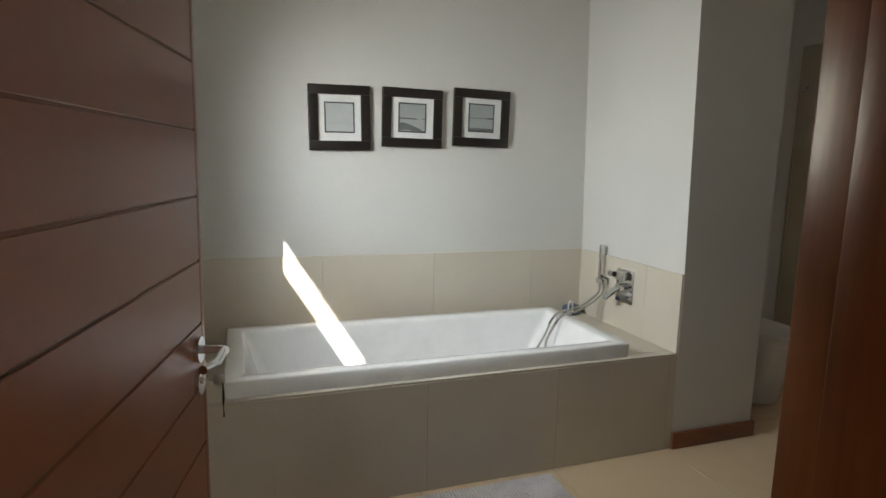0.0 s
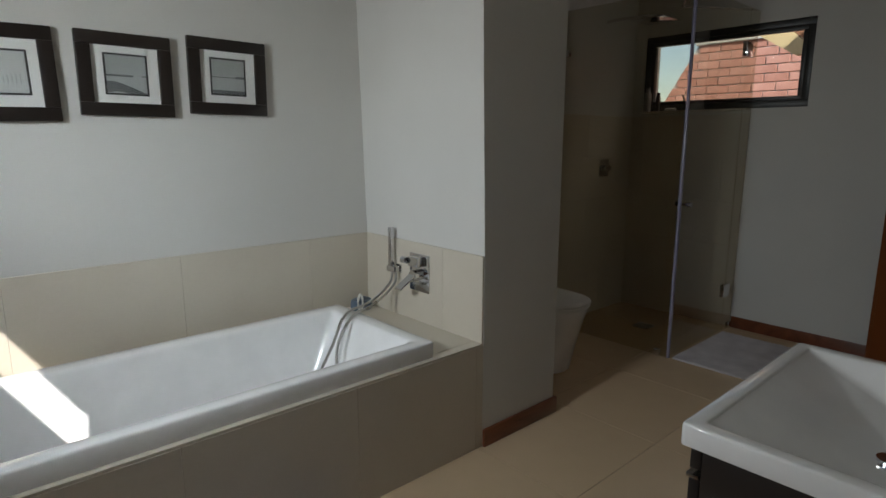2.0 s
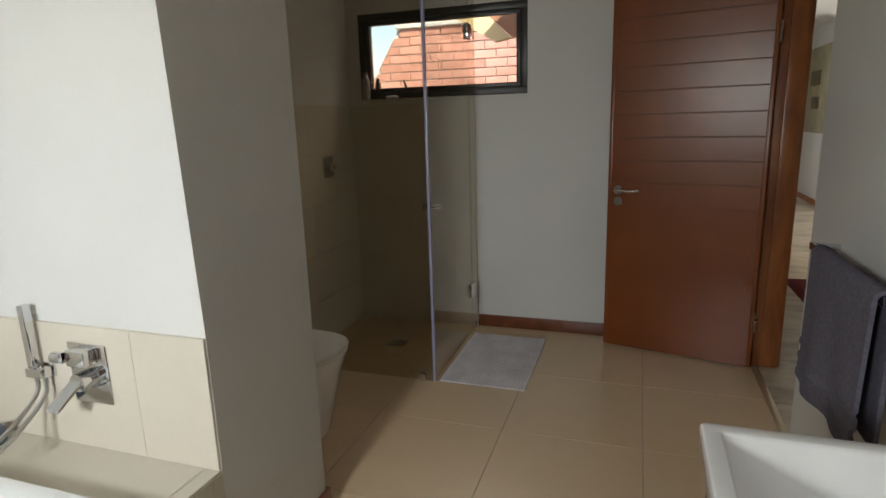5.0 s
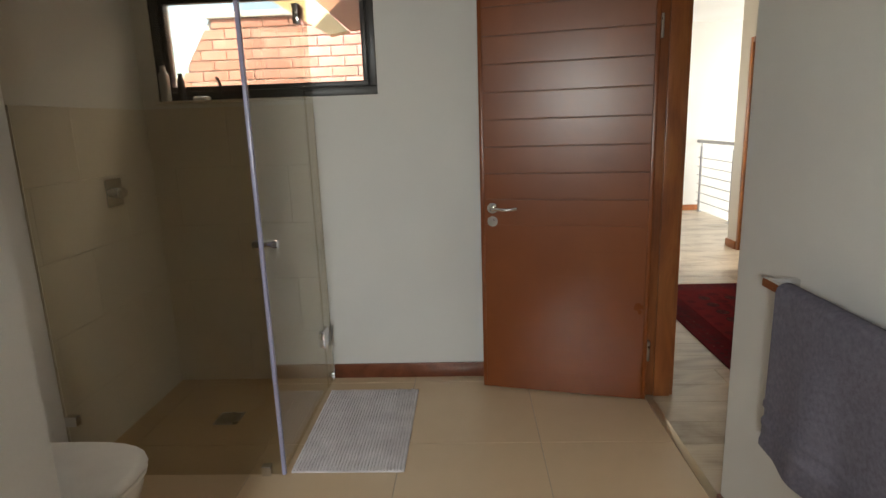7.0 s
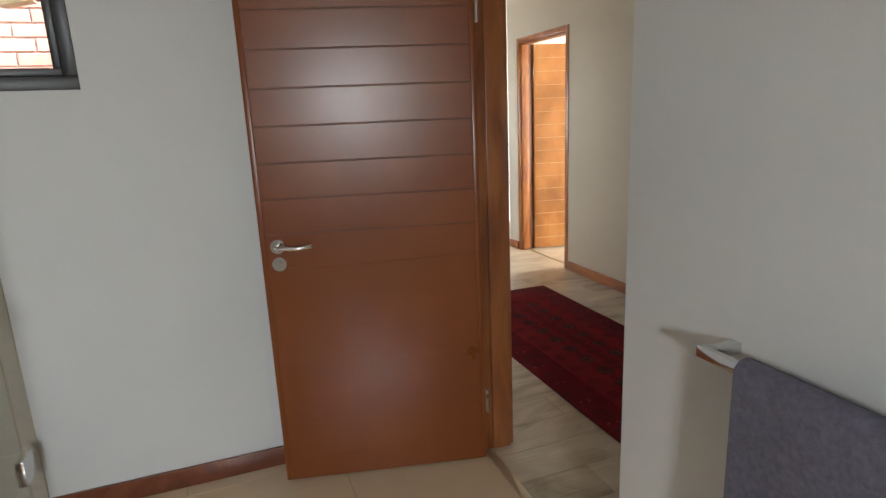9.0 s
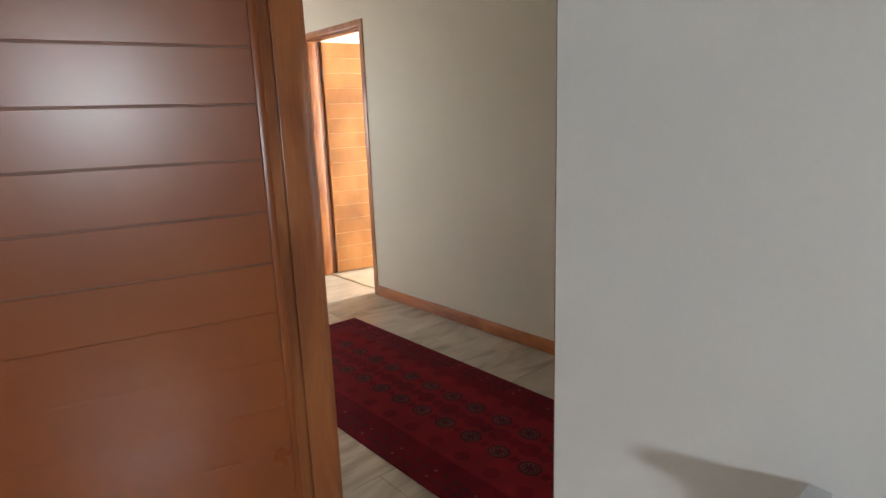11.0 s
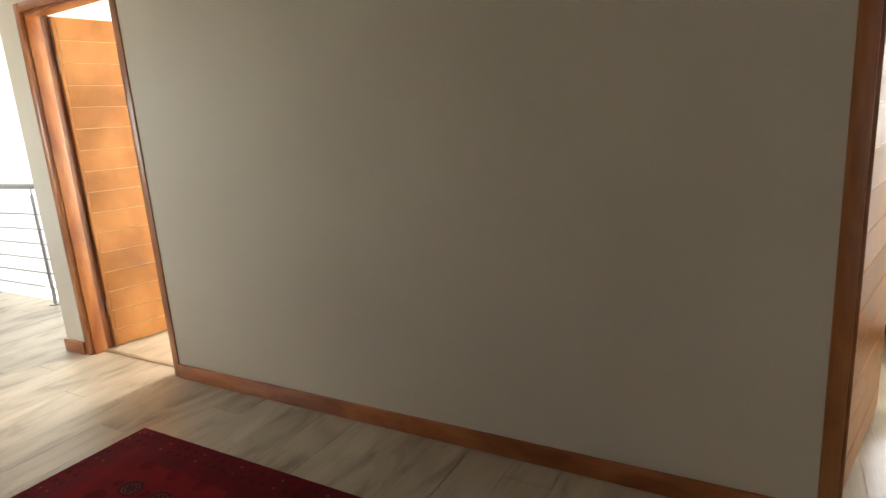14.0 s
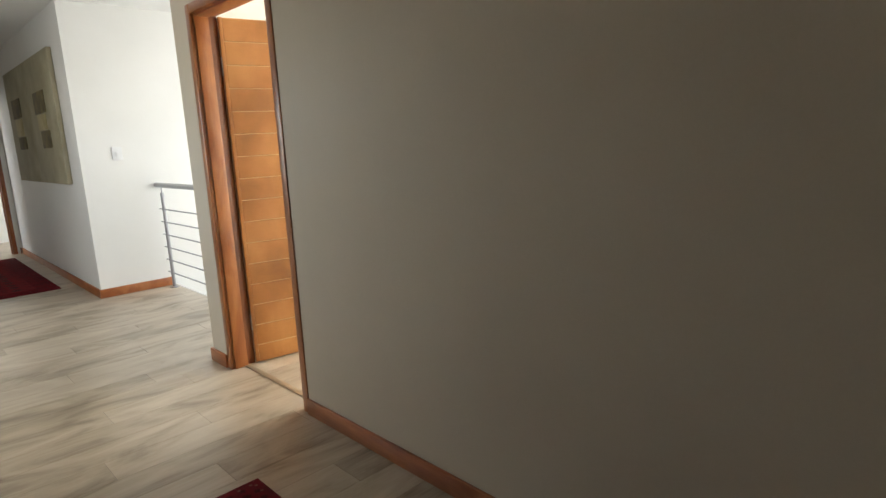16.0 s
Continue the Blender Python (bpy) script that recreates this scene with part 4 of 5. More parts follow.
bath_mat("pale lilac-grey bobbled cotton bath mat beside the shower", 5.175, 5.905, 3.65, 4.118)
bath_mat("pale lilac-grey bobbled cotton bath mat before the bath", 2.14, 2.875, 3.66, 4.135)


# ---- vanity ----
VX0, VX1, VY1, VZ = 2.875, 3.535, 3.005, 0.812
vanity = thing("vanity_unit", "dark wall-hung vanity cabinet with two drawers under the basin", "vanity")
bm = bmesh.new()
box(bm, VX0 + 0.012, VX1 - 0.012, YS + 0.001, VY1 - 0.040, 0.32, 0.665, 0.002)
part("carcass", bm, M_VANITY, vanity)
for xa in (VX0 + 0.012, VX1 - 0.028):
    bm = bmesh.new()
    box(bm, xa, xa + 0.016, YS + 0.001, VY1 - 0.040, 0.666, 0.765, 0.002)
    part("side_panel", bm, M_VANITY, vanity)
for z0, z1 in ((0.322, 0.575), (0.585, 0.70)):
    bm = bmesh.new()
    box(bm, VX0 + 0.012, VX1 - 0.012, VY1 - 0.039, VY1 - 0.018, z0, z1, 0.002)
    dr = part("drawer_front", bm, M_VANITY, vanity)
    bm = bmesh.new()
    box(bm, VX0 + 0.013, VX1 - 0.013, VY1 - 0.036, VY1 - 0.012, z1 + 0.001, z1 + 0.009, 0.001)
    part("grip_rail", bm, M_STEEL, dr, "steel recessed grip rail")
bm = bmesh.new()
box(bm, VX0 + 0.012, VX1 - 0.012, VY1 - 0.039, VY1 - 0.018, 0.722, 0.765, 0.002)
part("fascia", bm, M_VANITY, vanity)

basin = thing("wash_basin", "white rectangular ceramic basin with a sloping bowl on the vanity", "basin")
bx, by, bhx, bhy = (VX0 + VX1) / 2, (YS + 0.002 + VY1) / 2, (VX1 - VX0) / 2, (VY1 - YS - 0.002) / 2
bm = bmesh.new()
BY0, BY1 = 2.625, VY1 - 0.034      # the bowl's opening, back and front
cyb, hyb, bwx = (BY0 + BY1) / 2, (BY1 - BY0) / 2, bhx - 0.034
rings = [
    rrect(bx, by, bhx - 0.002, bhy - 0.001, 0.008, 0.767),
    rrect(bx, by, bhx, bhy, 0.010, 0.771),
    rrect(bx, by, bhx, bhy, 0.010, VZ - 0.005),
    rrect(bx, by, bhx - 0.0015, bhy - 0.0015, 0.010, VZ - 0.0015),
    rrect(bx, by, bhx - 0.005, bhy - 0.005, 0.010, VZ),
    rrect(bx, cyb, bwx + 0.004, hyb + 0.004, 0.008, VZ),
    rrect(bx, cyb, bwx, hyb, 0.006, VZ - 0.0015),
    rrect(bx, cyb, bwx - 0.003, hyb - 0.003, 0.006, VZ - 0.006),
]
loft(bm, rings, False, False)


def soft_min(a, b, k=0.016):
    f = max(k - abs(a - b), 0) / k
    return min(a, b) - f * f * k / 4


def bowl_depth(x, y):
    """A scoop: falls gently from the front, with steep ends and a steep back."""
    s = (BY1 - y) / (BY1 - BY0)
    d = soft_min(0.42 * max(0.0, s) * (BY1 - BY0), 0.118, 0.03)
    d = soft_min(d, 2.0 * (bwx - abs(x - bx)) + 0.003, 0.03)
    return max(0.0, soft_min(d, 2.6 * (y - BY0) + 0.004, 0.03))


nx_, ny_ = 56, 36
grid = [[bm.verts.new((bx + (bwx + 0.001) * (2 * i / nx_ - 1), cyb + (hyb + 0.001) * (2 * j / ny_ - 1), VZ - 0.003 - bowl_depth(bx + bwx * (2 * i / nx_ - 1), cyb + hyb * (2 * j / ny_ - 1)))) for j in range(ny_ + 1)] for i in range(nx_ + 1)]
for a, b in zip(grid, grid[1:]):
    for j in range(ny_):
        bm.faces.new((a[j], b[j], b[j + 1], a[j + 1]))
part("bowl", bm, M_CERAMIC, basin, smooth=60)
bm = bmesh.new()
wz = VZ - 0.003 - bowl_depth(bx, 2.735)
cyl(bm, (bx, 2.735, wz - 0.02), (bx, 2.735, wz + 0.006), 0.034, 28)
cyl(bm, (bx, 2.735, wz + 0.006), (bx, 2.735, wz + 0.013), 0.024, 24)
part("waste", bm, M_CHROME, basin, "round chrome pop-up waste")
tap = thing("basin_tap", "chrome square spout basin tap", "tap")
bm = bmesh.new()
box(bm, bx - 0.024, bx + 0.024, 2.545, 2.593, VZ + 0.0005, VZ + 0.14, 0.004)
part("tap_body", bm, M_CHROME, tap)
bm = bmesh.new()
box(bm, bx - 0.024, bx + 0.024, 2.593, 2.748, VZ + 0.085, VZ + 0.113, 0.003)
part("spout", bm, M_CHROME, tap)
bm = bmesh.new()
box(bm, bx - 0.018, bx + 0.018, 2.55, 2.65, VZ + 0.141, VZ + 0.152, 0.003)
part("lever", bm, M_CHROME, tap)

# ---- towel rail and towel ----
rail = thing("towel_rail", "square chrome towel rail on the cream wall", "towel rail")
RX0, RX1, RZ, RY = 3.94, 4.60, 0.947, 2.577
bm = bmesh.new()
box(bm, RX0, RX1, RY - 0.008, RY + 0.008, RZ - 0.012, RZ + 0.012, 0.002)
part("bar", bm, M_CHROME, rail)
for x in (RX0 + 0.02, RX1 - 0.03):
    bm = bmesh.new()
    box(bm, x, x + 0.022, YS + 0.001, RY - 0.008, RZ - 0.011, RZ + 0.011, 0.002)
    part("bracket", bm, M_CHROME, rail)


def towel_sheet(x0, x1, ya, zb_front, zb_back, seed):
    """A folded towel hung over the bar: a thick cloth with soft folds, draped front and back."""
    rnd = random.Random(seed)
    ph = [rnd.uniform(0, 6.28) for _ in range(4)]
    nx = 40
    prof = []
    for k in range(60):
        zz = RZ - (RZ - zb_front) * (1 - k / 59)
        rib = 0.0035 if abs(zz - 0.650) < 0.007 or abs(zz - 0.600) < 0.007 or zz < zb_front + 0.018 else (-0.002 if 0.603 < zz < 0.647 else 0.0)
        prof.append((ya + 0.016 + rib, zz))
    for k in range(1, 6):
        a = math.pi * k / 6
        prof.append((ya + 0.016 * math.cos(a), RZ + 0.0145 * math.sin(a)))
    for k in range(12):
        prof.append((ya - 0.016, RZ - (RZ - zb_back) * (k / 11)))
    bm = bmesh.new()
    outer = []
    for i in range(nx + 1):
        u = i / nx
        col = []
        for j, (y, z) in enumerate(prof):
            s = 1 if j < 60 else (-1 if j > 64 else 0)
            drop = max(0.0, (RZ - z) / 0.5)
            fold = 0.012 * drop * (math.sin(9 * u + ph[0]) + 0.6 * math.sin(17 * u + ph[1]))
            wob = 0.006 * drop * math.sin(5 * u + ph[2] + 4 * z)
            col.append((x0 + (x1 - x0) * u + 0.02 * drop * math.sin(3.1 * u + ph[3]) * (0.5 - u), y + (abs(s) * fold if s > 0 else 0.3 * fold) + 0.012 * drop * (1 if s > 0 else 0) + (wob if s > 0 else 0), z))
        outer.append([bm.verts.new(c) for c in col])
    for a, b in zip(outer, outer[1:]):
        for j in range(len(prof) - 1):
            bm.faces.new((a[j], b[j], b[j + 1], a[j + 1]))
    bmesh.ops.recalc_face_normals(bm, faces=bm.faces)
    bmesh.ops.solidify(bm, geom=bm.faces[:], thickness=-0.011)
    return bm


towel = thing("towel", "thick dark grey cotton towel folded over the chrome rail", "towel")
part("cloth", towel_sheet(3.97, 4.495, RY, 0.535, 0.56, 3), M_TOWEL, towel, smooth=70)

# ---- passage ----
def passage_rug(label, x0, x1, y0, y1):
    r = thing("rug", label, "rug", "red passage rugs")
    bm = bmesh.new()
    box(bm, x0, x1, y0, y1, 0.0005, 0.009, 0.003)
    part("rug_base", bm, M_RUG, r)
    bm = bmesh.new()
    b = 0.18
    box(bm, x0 + b, x1 - b, y0 + b, y1 - b, 0.004, 0.0102)
    part("field", bm, M_RUG_FIELD, r, "brighter red field")
    dark, pale, weak = bmesh.new(), bmesh.new(), bmesh.new()

    def ring(bm_, cx_, cy_, rx, ry, w, z, n=8, a0=0.3927):
        o = [bm_.verts.new((cx_ + rx * math.cos(a0 + 2 * math.pi * k / n), cy_ + ry * math.sin(a0 + 2 * math.pi * k / n), z)) for k in range(n)]
        i = [bm_.verts.new((cx_ + (rx - w) * math.cos(a0 + 2 * math.pi * k / n), cy_ + (ry - w) * math.sin(a0 + 2 * math.pi * k / n), z)) for k in range(n)]
        for k in range(n):
            bm_.faces.new((o[k], o[(k + 1) % n], i[(k + 1) % n], i[k]))

    def disc(bm_, cx_, cy_, rr, z, n=8):
        bm_.faces.new([bm_.verts.new((cx_ + rr * math.cos(0.3927 + 2 * math.pi * k / n), cy_ + rr * math.sin(0.3927 + 2 * math.pi * k / n), z)) for k in range(n)])
    ym = (y0 + y1) / 2 - 0.02
    k = 0
    while x0 + b + 0.10 + 0.082 * k < x1 - b - 0.06:
        ux = x0 + b + 0.10 + 0.082 * k
        if k % 2 == 0:
            for uy in (ym - 0.0975, ym + 0.0975):
                ring(dark, ux, uy, 0.054, 0.047, 0.030, 0.0106)
                disc(dark, ux, uy, 0.026, 0.0106)
                ring(pale, ux, uy, 0.040, 0.034, 0.0025, 0.0110)
                for q in range(8):
                    a = math.pi * q / 4
                    disc(pale, ux + 0.024 * math.cos(a), uy + 0.020 * math.sin(a), 0.0048, 0.0110, 4)
            disc(weak, ux, ym, 0.040, 0.0105, 4)
        else:
            for uy in (ym - 0.225, ym, ym + 0.225):
                disc(weak, ux, uy, 0.050 if uy == ym else 0.036, 0.0105)
            disc(weak, ux, ym - 0.0975, 0.026, 0.0105, 4)
            disc(weak, ux, ym + 0.0975, 0.026, 0.0105, 4)
        k += 1
    for k in range(int((x1 - x0) / 0.055)):
        ux = x0 + 0.03 + k * 0.055
        for yy in (y0 + 0.045, y0 + 0.093, y1 - 0.045, y1 - 0.093):
            disc(pale if k % 4 == 0 else dark, ux, yy, 0.007 if k % 4 == 0 else 0.014, 0.0096, 4 if k % 2 else 6)
    for k in range(int((y1 - y0) / 0.055)):
        uy = y0 + 0.03 + k * 0.055
        for xx in (x0 + 0.045, x0 + 0.093, x1 - 0.045, x1 - 0.093):
            disc(pale if k % 4 == 0 else dark, xx, uy, 0.007 if k % 4 == 0 else 0.014, 0.0096, 4 if k % 2 else 6)
    part("dark_pattern", dark, M_RUG_DARK, r, "dark woven medallions", smooth=None, kind="stuff")
    part("weak_pattern", weak, M_RUG, r, "faint dark red diamonds", smooth=None, kind="stuff")
    part("pale_pattern", pale, M_RUG_PALE, r, "pale woven flecks", smooth=None, kind="stuff")
    return r


passage_rug("long dark red oriental rug with rows of medallions on laminate", 5.30, 7.78, 1.065, 1.945)
passage_rug("dark red oriental runner at the far end of the gallery", 12.50, 15.2, 0.80, 1.70)

railing = thing("railing", "stainless steel landing railing with six thin bars", "railing")
for x in (9.32, 10.535, 11.55):
    bm = bmesh.new()
    cyl(bm, (x, 0.03, 0.0), (x, 0.03, 0.93), 0.016, 16)
    cyl(bm, (x, 0.03, 0.0), (x, 0.03, 0.008), 0.045, 20)
    cyl(bm, (x, 0.03, 0.93), (x, 0.03, 0.985), 0.007, 10)
    part("post", bm, M_RAILSTEEL, railing)
for k in range(6):
    bm = bmesh.new()
    z = 0.145 + 0.125 * k
    cyl(bm, (9.27, 0.03, z), (11.66, 0.03, z), 0.006, 10)
    part("bar", bm, M_RAILSTEEL, railing)
bm = bmesh.new()
tube(bm, [(9.26, 0.03, 1.0), (10.4, 0.03, 1.0), (11.678, 0.03, 1.0)], 0.024, 16)
part("handrail", bm, M_RAILSTEEL, railing, "round grey handrail")
bm = bmesh.new()
box(bm, 9.252, 11.678, -0.045, -0.021, -0.16, 0.004, 0.003)
solid("trim", bm, M_WHITE, "white edge board of the landing floor", "trim", kind="structure")

sw = thing("light_switch", "white plastic light switch on the landing wall", "switch")
bm = bmesh.new()
box(bm, 11.668, 11.679, 0.29, 0.375, 1.255, 1.375, 0.003)
part("plate", bm, M_PLASTIC, sw)
bm = bmesh.new()
box(bm, 11.662, 11.668, 0.318, 0.347, 1.29, 1.335, 0.002)
part("rocker", bm, M_PLASTIC, sw)

paint = thing("wall_picture", "large pale gold abstract panel picture on the white wall", "picture")
for x0, x1 in ((12.06, 13.24), (13.26, 14.46)):
    bm = bmesh.new()
    box(bm, x0, x1, 0.639, 0.68, 1.05, 2.29, 0.006)
    part("canvas", bm, M_CANVAS, paint)
for x0, x1, z0, z1, dark in ((12.45, 12.93, 1.74, 1.95, True), (12.50, 12.86, 1.58, 1.73, False), (12.42, 12.80, 1.40, 1.57, True),
                             (13.68, 14.16, 1.76, 1.97, True), (13.72, 14.08, 1.56, 1.75, False), (13.66, 14.06, 1.41, 1.55, True)):
    bm = bmesh.new()
    box(bm, x0, x1, 0.68, 0.690, z0, z1, 0.004)
    part("painted_block", bm, M_CANVAS_DARK if dark else M_CANVAS_GOLD, paint, "dark brown painted block" if dark else "pale gold painted block")

# ---- bedroom seen through its door ----
bed = thing("bed", "made bed with white linen and a dark low base", "bed")
bm = bmesh.new()
box(bm, 3.35, 5.15, -2.67, -0.95, 0.105, 0.16, 0.01)
part("base", bm, M_BEDBASE, bed)
for x in (3.45, 5.05):
    for y in (-2.55, -1.15):
        bm = bmesh.new()
        cyl(bm, (x, y, 0.0), (x, y, 0.105), 0.03, 12)
        part("leg", bm, M_BEDBASE, bed)
bm = bmesh.new()
n = 30
rows_ = []
rnd = random.Random(7)
for i in range(n + 1):
    u = i / n
    x = 3.30 + 1.9 * u
    col = []
    for j in range(n + 1):
        v = j / n
        y = -2.72 + 1.84 * v
        edge = min(1, min(u, 1 - u, 1 - v) / 0.09)
        z = 0.53 - 0.35 * (1 - edge) ** 2 + 0.014 * noise.noise(Vector((x * 3.1, y * 3.7, 0.3)))
        z += 0.02 * (1 - edge) * math.sin(19 * (u + v) + 3 * math.sin(7 * u))
        col.append(bm.verts.new((x, y, z)))
    rows_.append(col)
for a, b in zip(rows_, rows_[1:]):
    for j in range(n):
        bm.faces.new((a[j], b[j], b[j + 1], a[j + 1]))
bmesh.ops.recalc_face_normals(bm, faces=bm.faces)
bmesh.ops.solidify(bm, geom=bm.faces[:], thickness=0.05)
part("duvet", bm, M_LINEN, bed, "rumpled white duvet", smooth=70)
bm = bmesh.new()
box(bm, 3.38, 5.12, -2.64, -1.0, 0.16, 0.47, 0.05, 3)
part("mattress", bm, M_LINEN, bed)


def cushion(label, x, y, z, turn):
    p = thing("pillow", label, "pillow", "printed pillows")
    p.matrix_world = pose(x, y, z, 40, 0, turn)
    bm = bmesh.new()
    m = 14
    for s in (1, -1):
        g = []
        for i in range(m + 1):
            c = []
            for j in range(m + 1):
                u, v = 2 * i / m - 1, 2 * j / m - 1
                h = 0.075 * ((1 - u ** 4) * (1 - v ** 4)) ** 0.5
                c.append(bm.verts.new((0.33 * u * (1 - 0.06 * (1 - v * v)), 0.22 * v * (1 - 0.08 * (1 - u * u)), s * h)))
            g.append(c)
        for a, b in zip(g, g[1:]):
            for j in range(m):
                bm.faces.new((a[j], b[j], b[j + 1], a[j + 1]))
    bmesh.ops.remove_doubles(bm, verts=bm.verts, dist=1e-4)
    cloth = part("cover", bm, M_LINEN, p, smooth=80)
    bm = bmesh.new()
    rr = random.Random(11)
    for k in range(70):
        ux, uy, a = rr.uniform(-0.85, 0.85), rr.uniform(-0.85, 0.85), rr.uniform(0, 6.28)
        h = 0.075 * ((1 - ux ** 4) * (1 - uy ** 4)) ** 0.5 + 0.004
        for q in (-1, 1):
            L, w = 0.026, 0.0075
            o = Vector((0.32 * ux, 0.21 * uy, h))
            d, e = Vector((math.cos(a + q * 0.6), math.sin(a + q * 0.6), 0)), Vector((-math.sin(a + q * 0.6), math.cos(a + q * 0.6), 0))
            bm.faces.new([bm.verts.new(o + L * d * t + w * e * s) for t, s in ((0, 0), (0.35, 1), (0.7, 0.8), (1, 0), (0.7, -0.8), (0.35, -1))])
    part("leaf_print", bm, M_LEAFPRINT, p, "dark printed leaves", smooth=None, kind="stuff")
    return p


cushion("white pillow printed with dark leaf sprigs on the bed", 4.46, -1.40, 0.60, 175)
cushion("white pillow printed with dark leaf sprigs on the bed", 3.78, -1.44, 0.60, 183)

# plain windows of the other rooms; 6 and 7 are unseen, made for fill lamps
for nm, y, x0, x1, z0, z1 in (("window_3", -3.3, 4.0, 5.8, 0.9, 1.7), ("window_4", -3.3, 7.5, 9.0, 0.8, 2.1), ("window_5", -1.875, 9.4, 11.5, 0.1, 2.4), ("window_6", 0.075, 2.2, 3.6, 0.9, 2.1), ("window_7", 2.43, 9.6, 11.2, 0.9, 2.1)):
    w = thing(nm, "white framed window with clear glass" if nm == "window_3" else "dark aluminium window with clear glass", "window", kind="structure")
    for a, b, c, d in ((x0, x1, z0, z0 + 0.05), (x0, x1, z1 - 0.05, z1), (x0, x0 + 0.05, z0 + 0.05, z1 - 0.05), (x1 - 0.05, x1, z0 + 0.05, z1 - 0.05)):
        bm = bmesh.new()
        box(bm, a, b, y - 0.025, y + 0.025, c, d, 0.003)
        part("window_frame", bm, M_PLASTIC if nm == "window_3" else M_ALU, w)
    bm = bmesh.new()
    box(bm, x0 + 0.04, x1 - 0.04, y - 0.003, y + 0.003, z0 + 0.04, z1 - 0.04)
    p = part("pane", bm, M_PANE, w)
    p.visible_shadow = False

# ---- outside the shower window: brick gable under an eave ----
BX, GTOP = 8.15, 2.30


def gable_end(z):
    """Where the sloping verge cuts the wall at height z."""
    return 5.504 + (GTOP - z) * 0.62


gable = thing("brick_gable", "sunlit red face-brick gable wall of the next roof", "brick wall", kind="structure")
bm = bmesh.new()
v = [(2.55, -2.9), (gable_end(-2.9), -2.9), (gable_end(GTOP), GTOP), (2.55, GTOP)]
loft(bm, [[Vector((BX + dx, y, z)) for y, z in v] for dx in (0.006, 0.25)])
part("mortar_bed", bm, M_MORTAR, gable, smooth=None)
BL, BH, BJ = 0.212, 0.073, 0.011
bm = bmesh.new()
box(bm, 0, 0.02, 0, BL, 0, BH, 0.003, 1)
brick_me = finish(bm, None)
brick_me.materials.append(M_BRICK)
rest = bmesh.new()
count = 0
for r in range(20):
    z = GTOP - 0.004 - BH - r * (BH + BJ)
    y = 2.60 + ((BL + BJ) / 2 if r % 2 else 0.0)
    while y < gable_end(z) - 0.02:
        e0, e1 = gable_end(z) - 0.012, gable_end(z + BH) - 0.012
        if y + BL < e1:
            if 3.4 < y < 5.6 and z > 1.35 and count < 300:
                piece("brick", brick_me, gable, BX - 0.009, y, z)
                count += 1
            else:
                box(rest, BX - 0.009, BX + 0.010, y, y + BL, z, z + BH)
        elif e1 > y + 0.02:
            loft(rest, [[Vector((BX + dx, y, z)), Vector((BX + dx, min(y + BL, e0), z)), Vector((BX + dx, min(y + BL, e1), z + BH)), Vector((BX + dx, y, z + BH))] for dx in (-0.009, 0.010)])
        y += BL + BJ
me = finish(rest, None)
me.materials.append(M_BRICK)
rs = new("brickwork", me)
rs.parent = gable
tagged(rs, kind="stuff")
bm = bmesh.new()
box(bm, BX - 0.03, BX + 0.26, 2.55, gable_end(GTOP) + 0.02, GTOP + 0.001, GTOP + 0.05, 0.004)
solid("trim", bm, M_WHITE, "pale metal flashing along the gable top", "flashing", kind="structure")
bm = bmesh.new()
loft(bm, [[Vector((7.38 + dx, y, z)) for y, z in ((4.86, 2.36), (4.324, 2.02), (4.186, 2.046), (4.52, 2.36))] for dx in (0, 0.10)])
solid("eave_beam", bm, M_SOFFIT, "pale yellow sloping eave beam outside the window", "eave", kind="structure", smooth=None)
bm = bmesh.new()
loft(bm, [[Vector((7.40 + dx, y, z)) for y, z in ((4.51, 2.355), (4.18, 2.052), (2.55, 2.10), (2.55, 2.355))] for dx in (0, 0.06)])
box(bm, 6.35, 7.47, 2.55, 4.05, 2.36, 2.42)
solid("roof_soffit", bm, M_ROOFTIMBER, "brown timber soffit outside the window", "eave", kind="structure", smooth=None)


# ---- floor pieces ----
bm = bmesh.new()
box(bm, 0, 0.617, 0, 0.607, -0.008, 0, 0.0012, 1)
floor_tile = finish(bm, None)
floor_tile.materials.append(M_FLOOR)


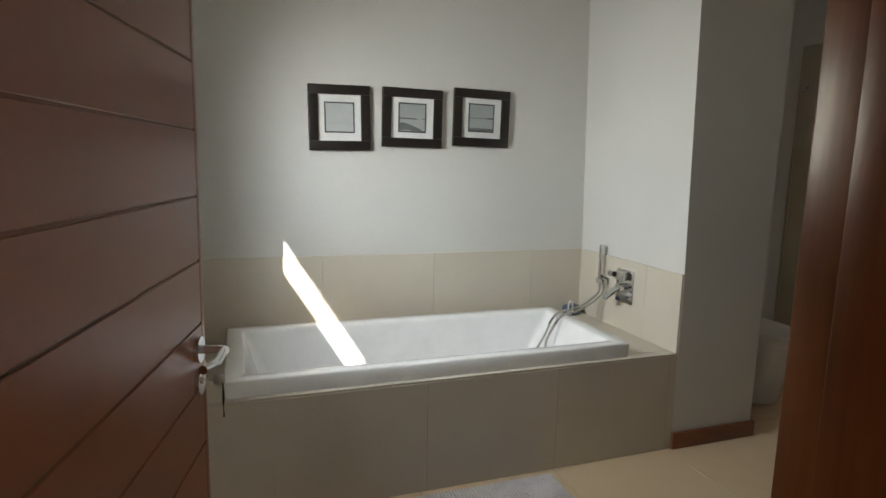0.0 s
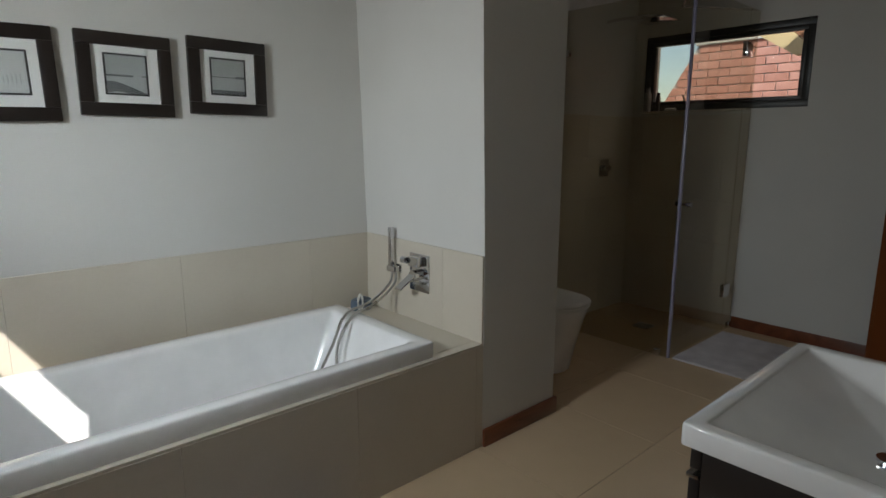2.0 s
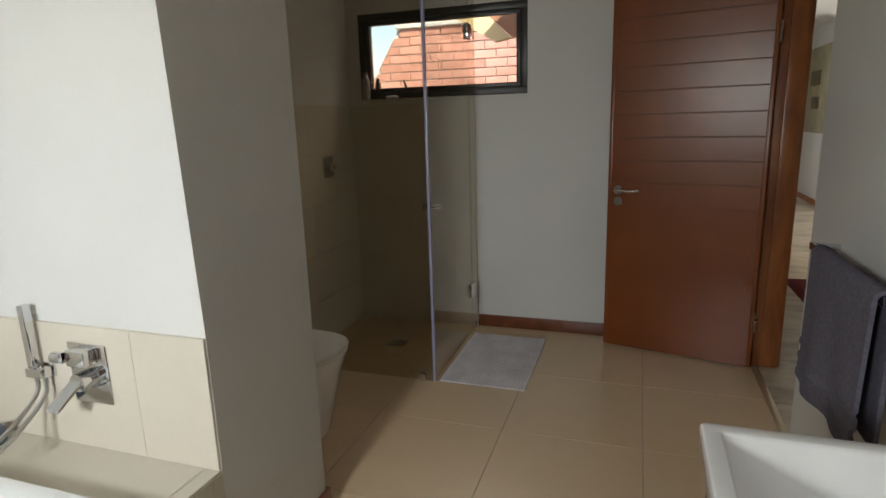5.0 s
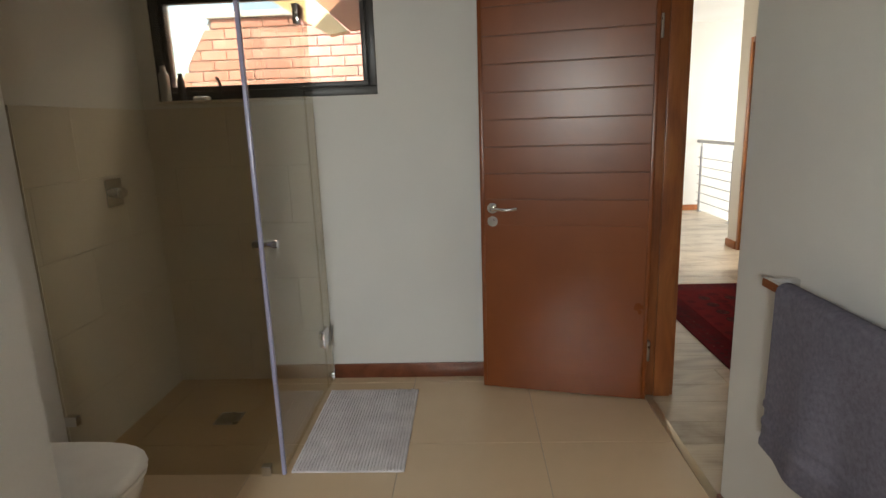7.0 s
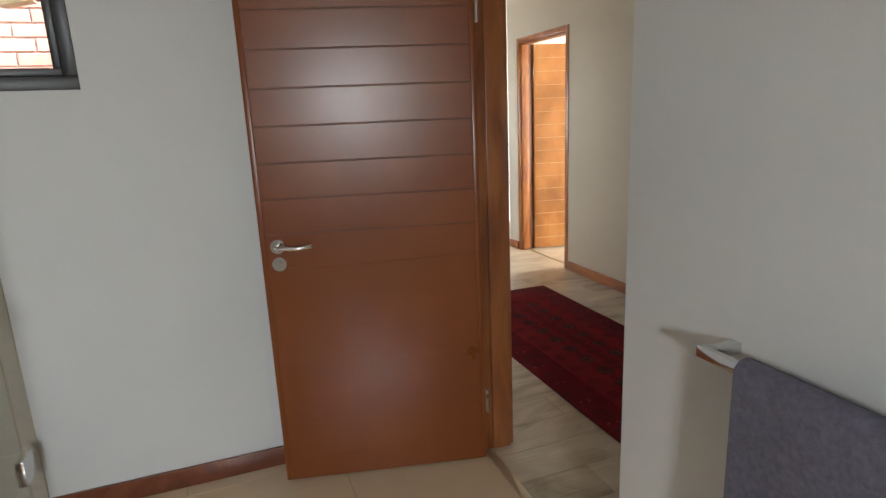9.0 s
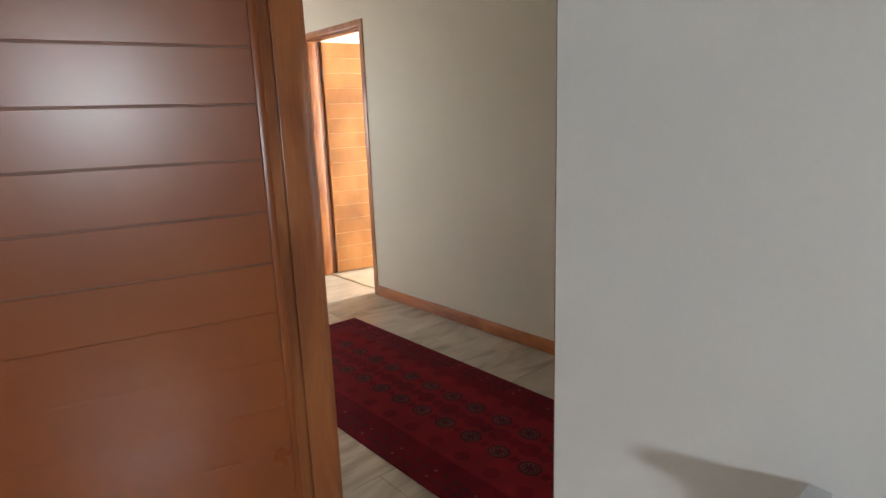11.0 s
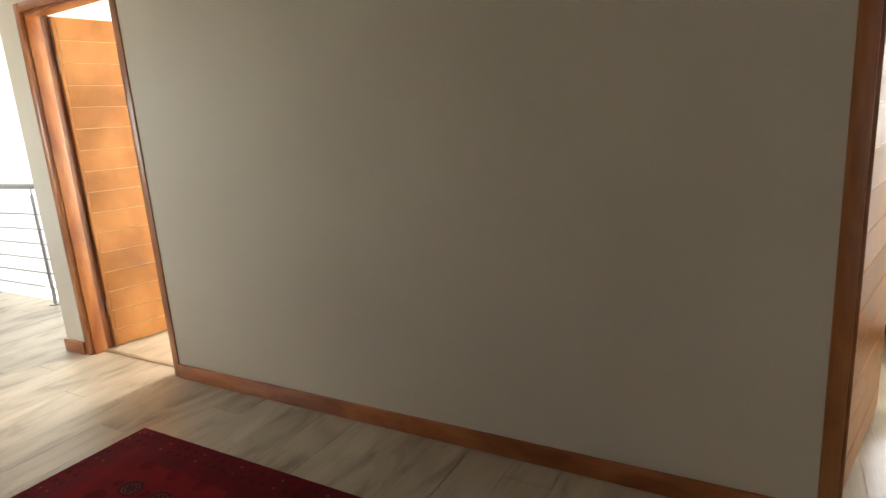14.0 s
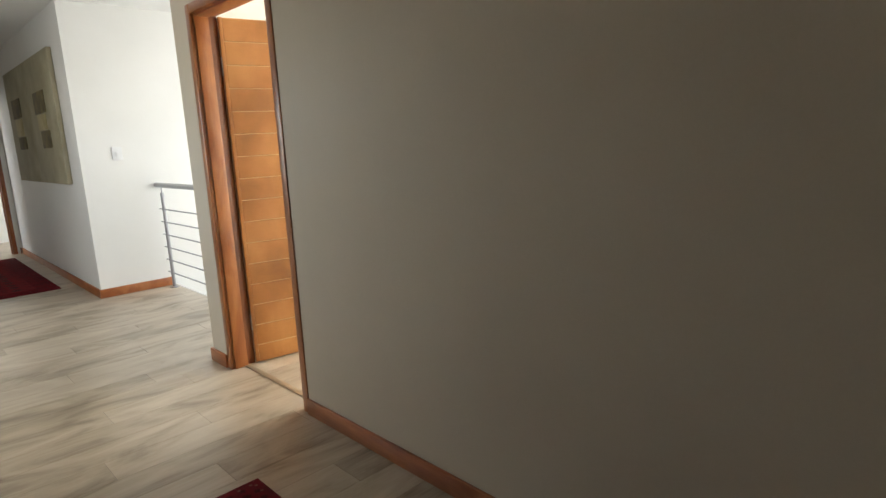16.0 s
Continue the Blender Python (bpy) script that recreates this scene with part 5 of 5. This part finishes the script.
def cut_tile(x0, x1, y0, y1):
    bm = bmesh.new()
    box(bm, 0, x1 - x0, 0, y1 - y0, -0.008, 0, 0.0012, 1)
    me = finish(bm, None)
    me.materials.append(M_FLOOR)
    piece("floor_tile", me, bath_floor, x0, y0, 0)


PX, PY = 0.62, 0.61
for i in range(-4, 6):
    for j in range(-1, 5):
        x0, y0 = 3.535 + i * PX, 2.46 + j * PY
        a, b, c, d = max(x0 + 0.0015, XL), min(x0 + PX - 0.0015, XR), max(y0 + 0.0015, YS - 0.016), min(y0 + PY - 0.0015, YB)
        if b - a < 0.02 or d - c < 0.02 or (d < 5.1 and c > NY + 0.1 and b < NX0):
            continue
        if abs(b - a - (PX - 0.003)) < 1e-6 and abs(d - c - (PY - 0.003)) < 1e-6:
            piece("floor_tile", floor_tile, bath_floor, a, c, 0)
        else:
            cut_tile(a, b, c, d)

# laminate planks across the passage: whole ones as pieces near the doors, the rest joined
PW, PL = 0.19, 1.28
planks = {}
rest = bmesh.new()
nplank = 0
for r in range(int((17.2 - 2.9) / PW) + 1):
    x0 = 2.9 + r * PW
    x1 = min(x0 + PW, 17.2)
    ylo = -3.2 if x0 < 9.06 else -0.018
    y = ylo - PL * ((0.37 * r) % 1.0)
    while y < YS - 0.022:
        a, b = max(y, ylo), min(y + PL, YS - 0.022)
        y += PL
        if b - a < 0.03:
            continue
        if 5.0 < x0 < 12.5 and b > 0.3 and nplank < 260:
            key_ = (round(x1 - x0, 3), round(b - a, 3))
            if key_ not in planks:
                bm = bmesh.new()
                box(bm, 0.0005, x1 - x0 - 0.0005, 0.0005, b - a - 0.0005, -0.006, 0, 0.001, 1)
                planks[key_] = finish(bm, None)
                planks[key_].materials.append(M_LAMINATE)
            piece("plank", planks[key_], passage_floor, x0, a, 0)
            nplank += 1
        else:
            box(rest, x0 + 0.0005, x1 - 0.0005, a + 0.0005, b - 0.0005, -0.006, 0)
me = finish(rest, None)
me.materials.append(M_LAMINATE)
fl = new("planking", me)
fl.parent = passage_floor
tagged(fl, kind="stuff")
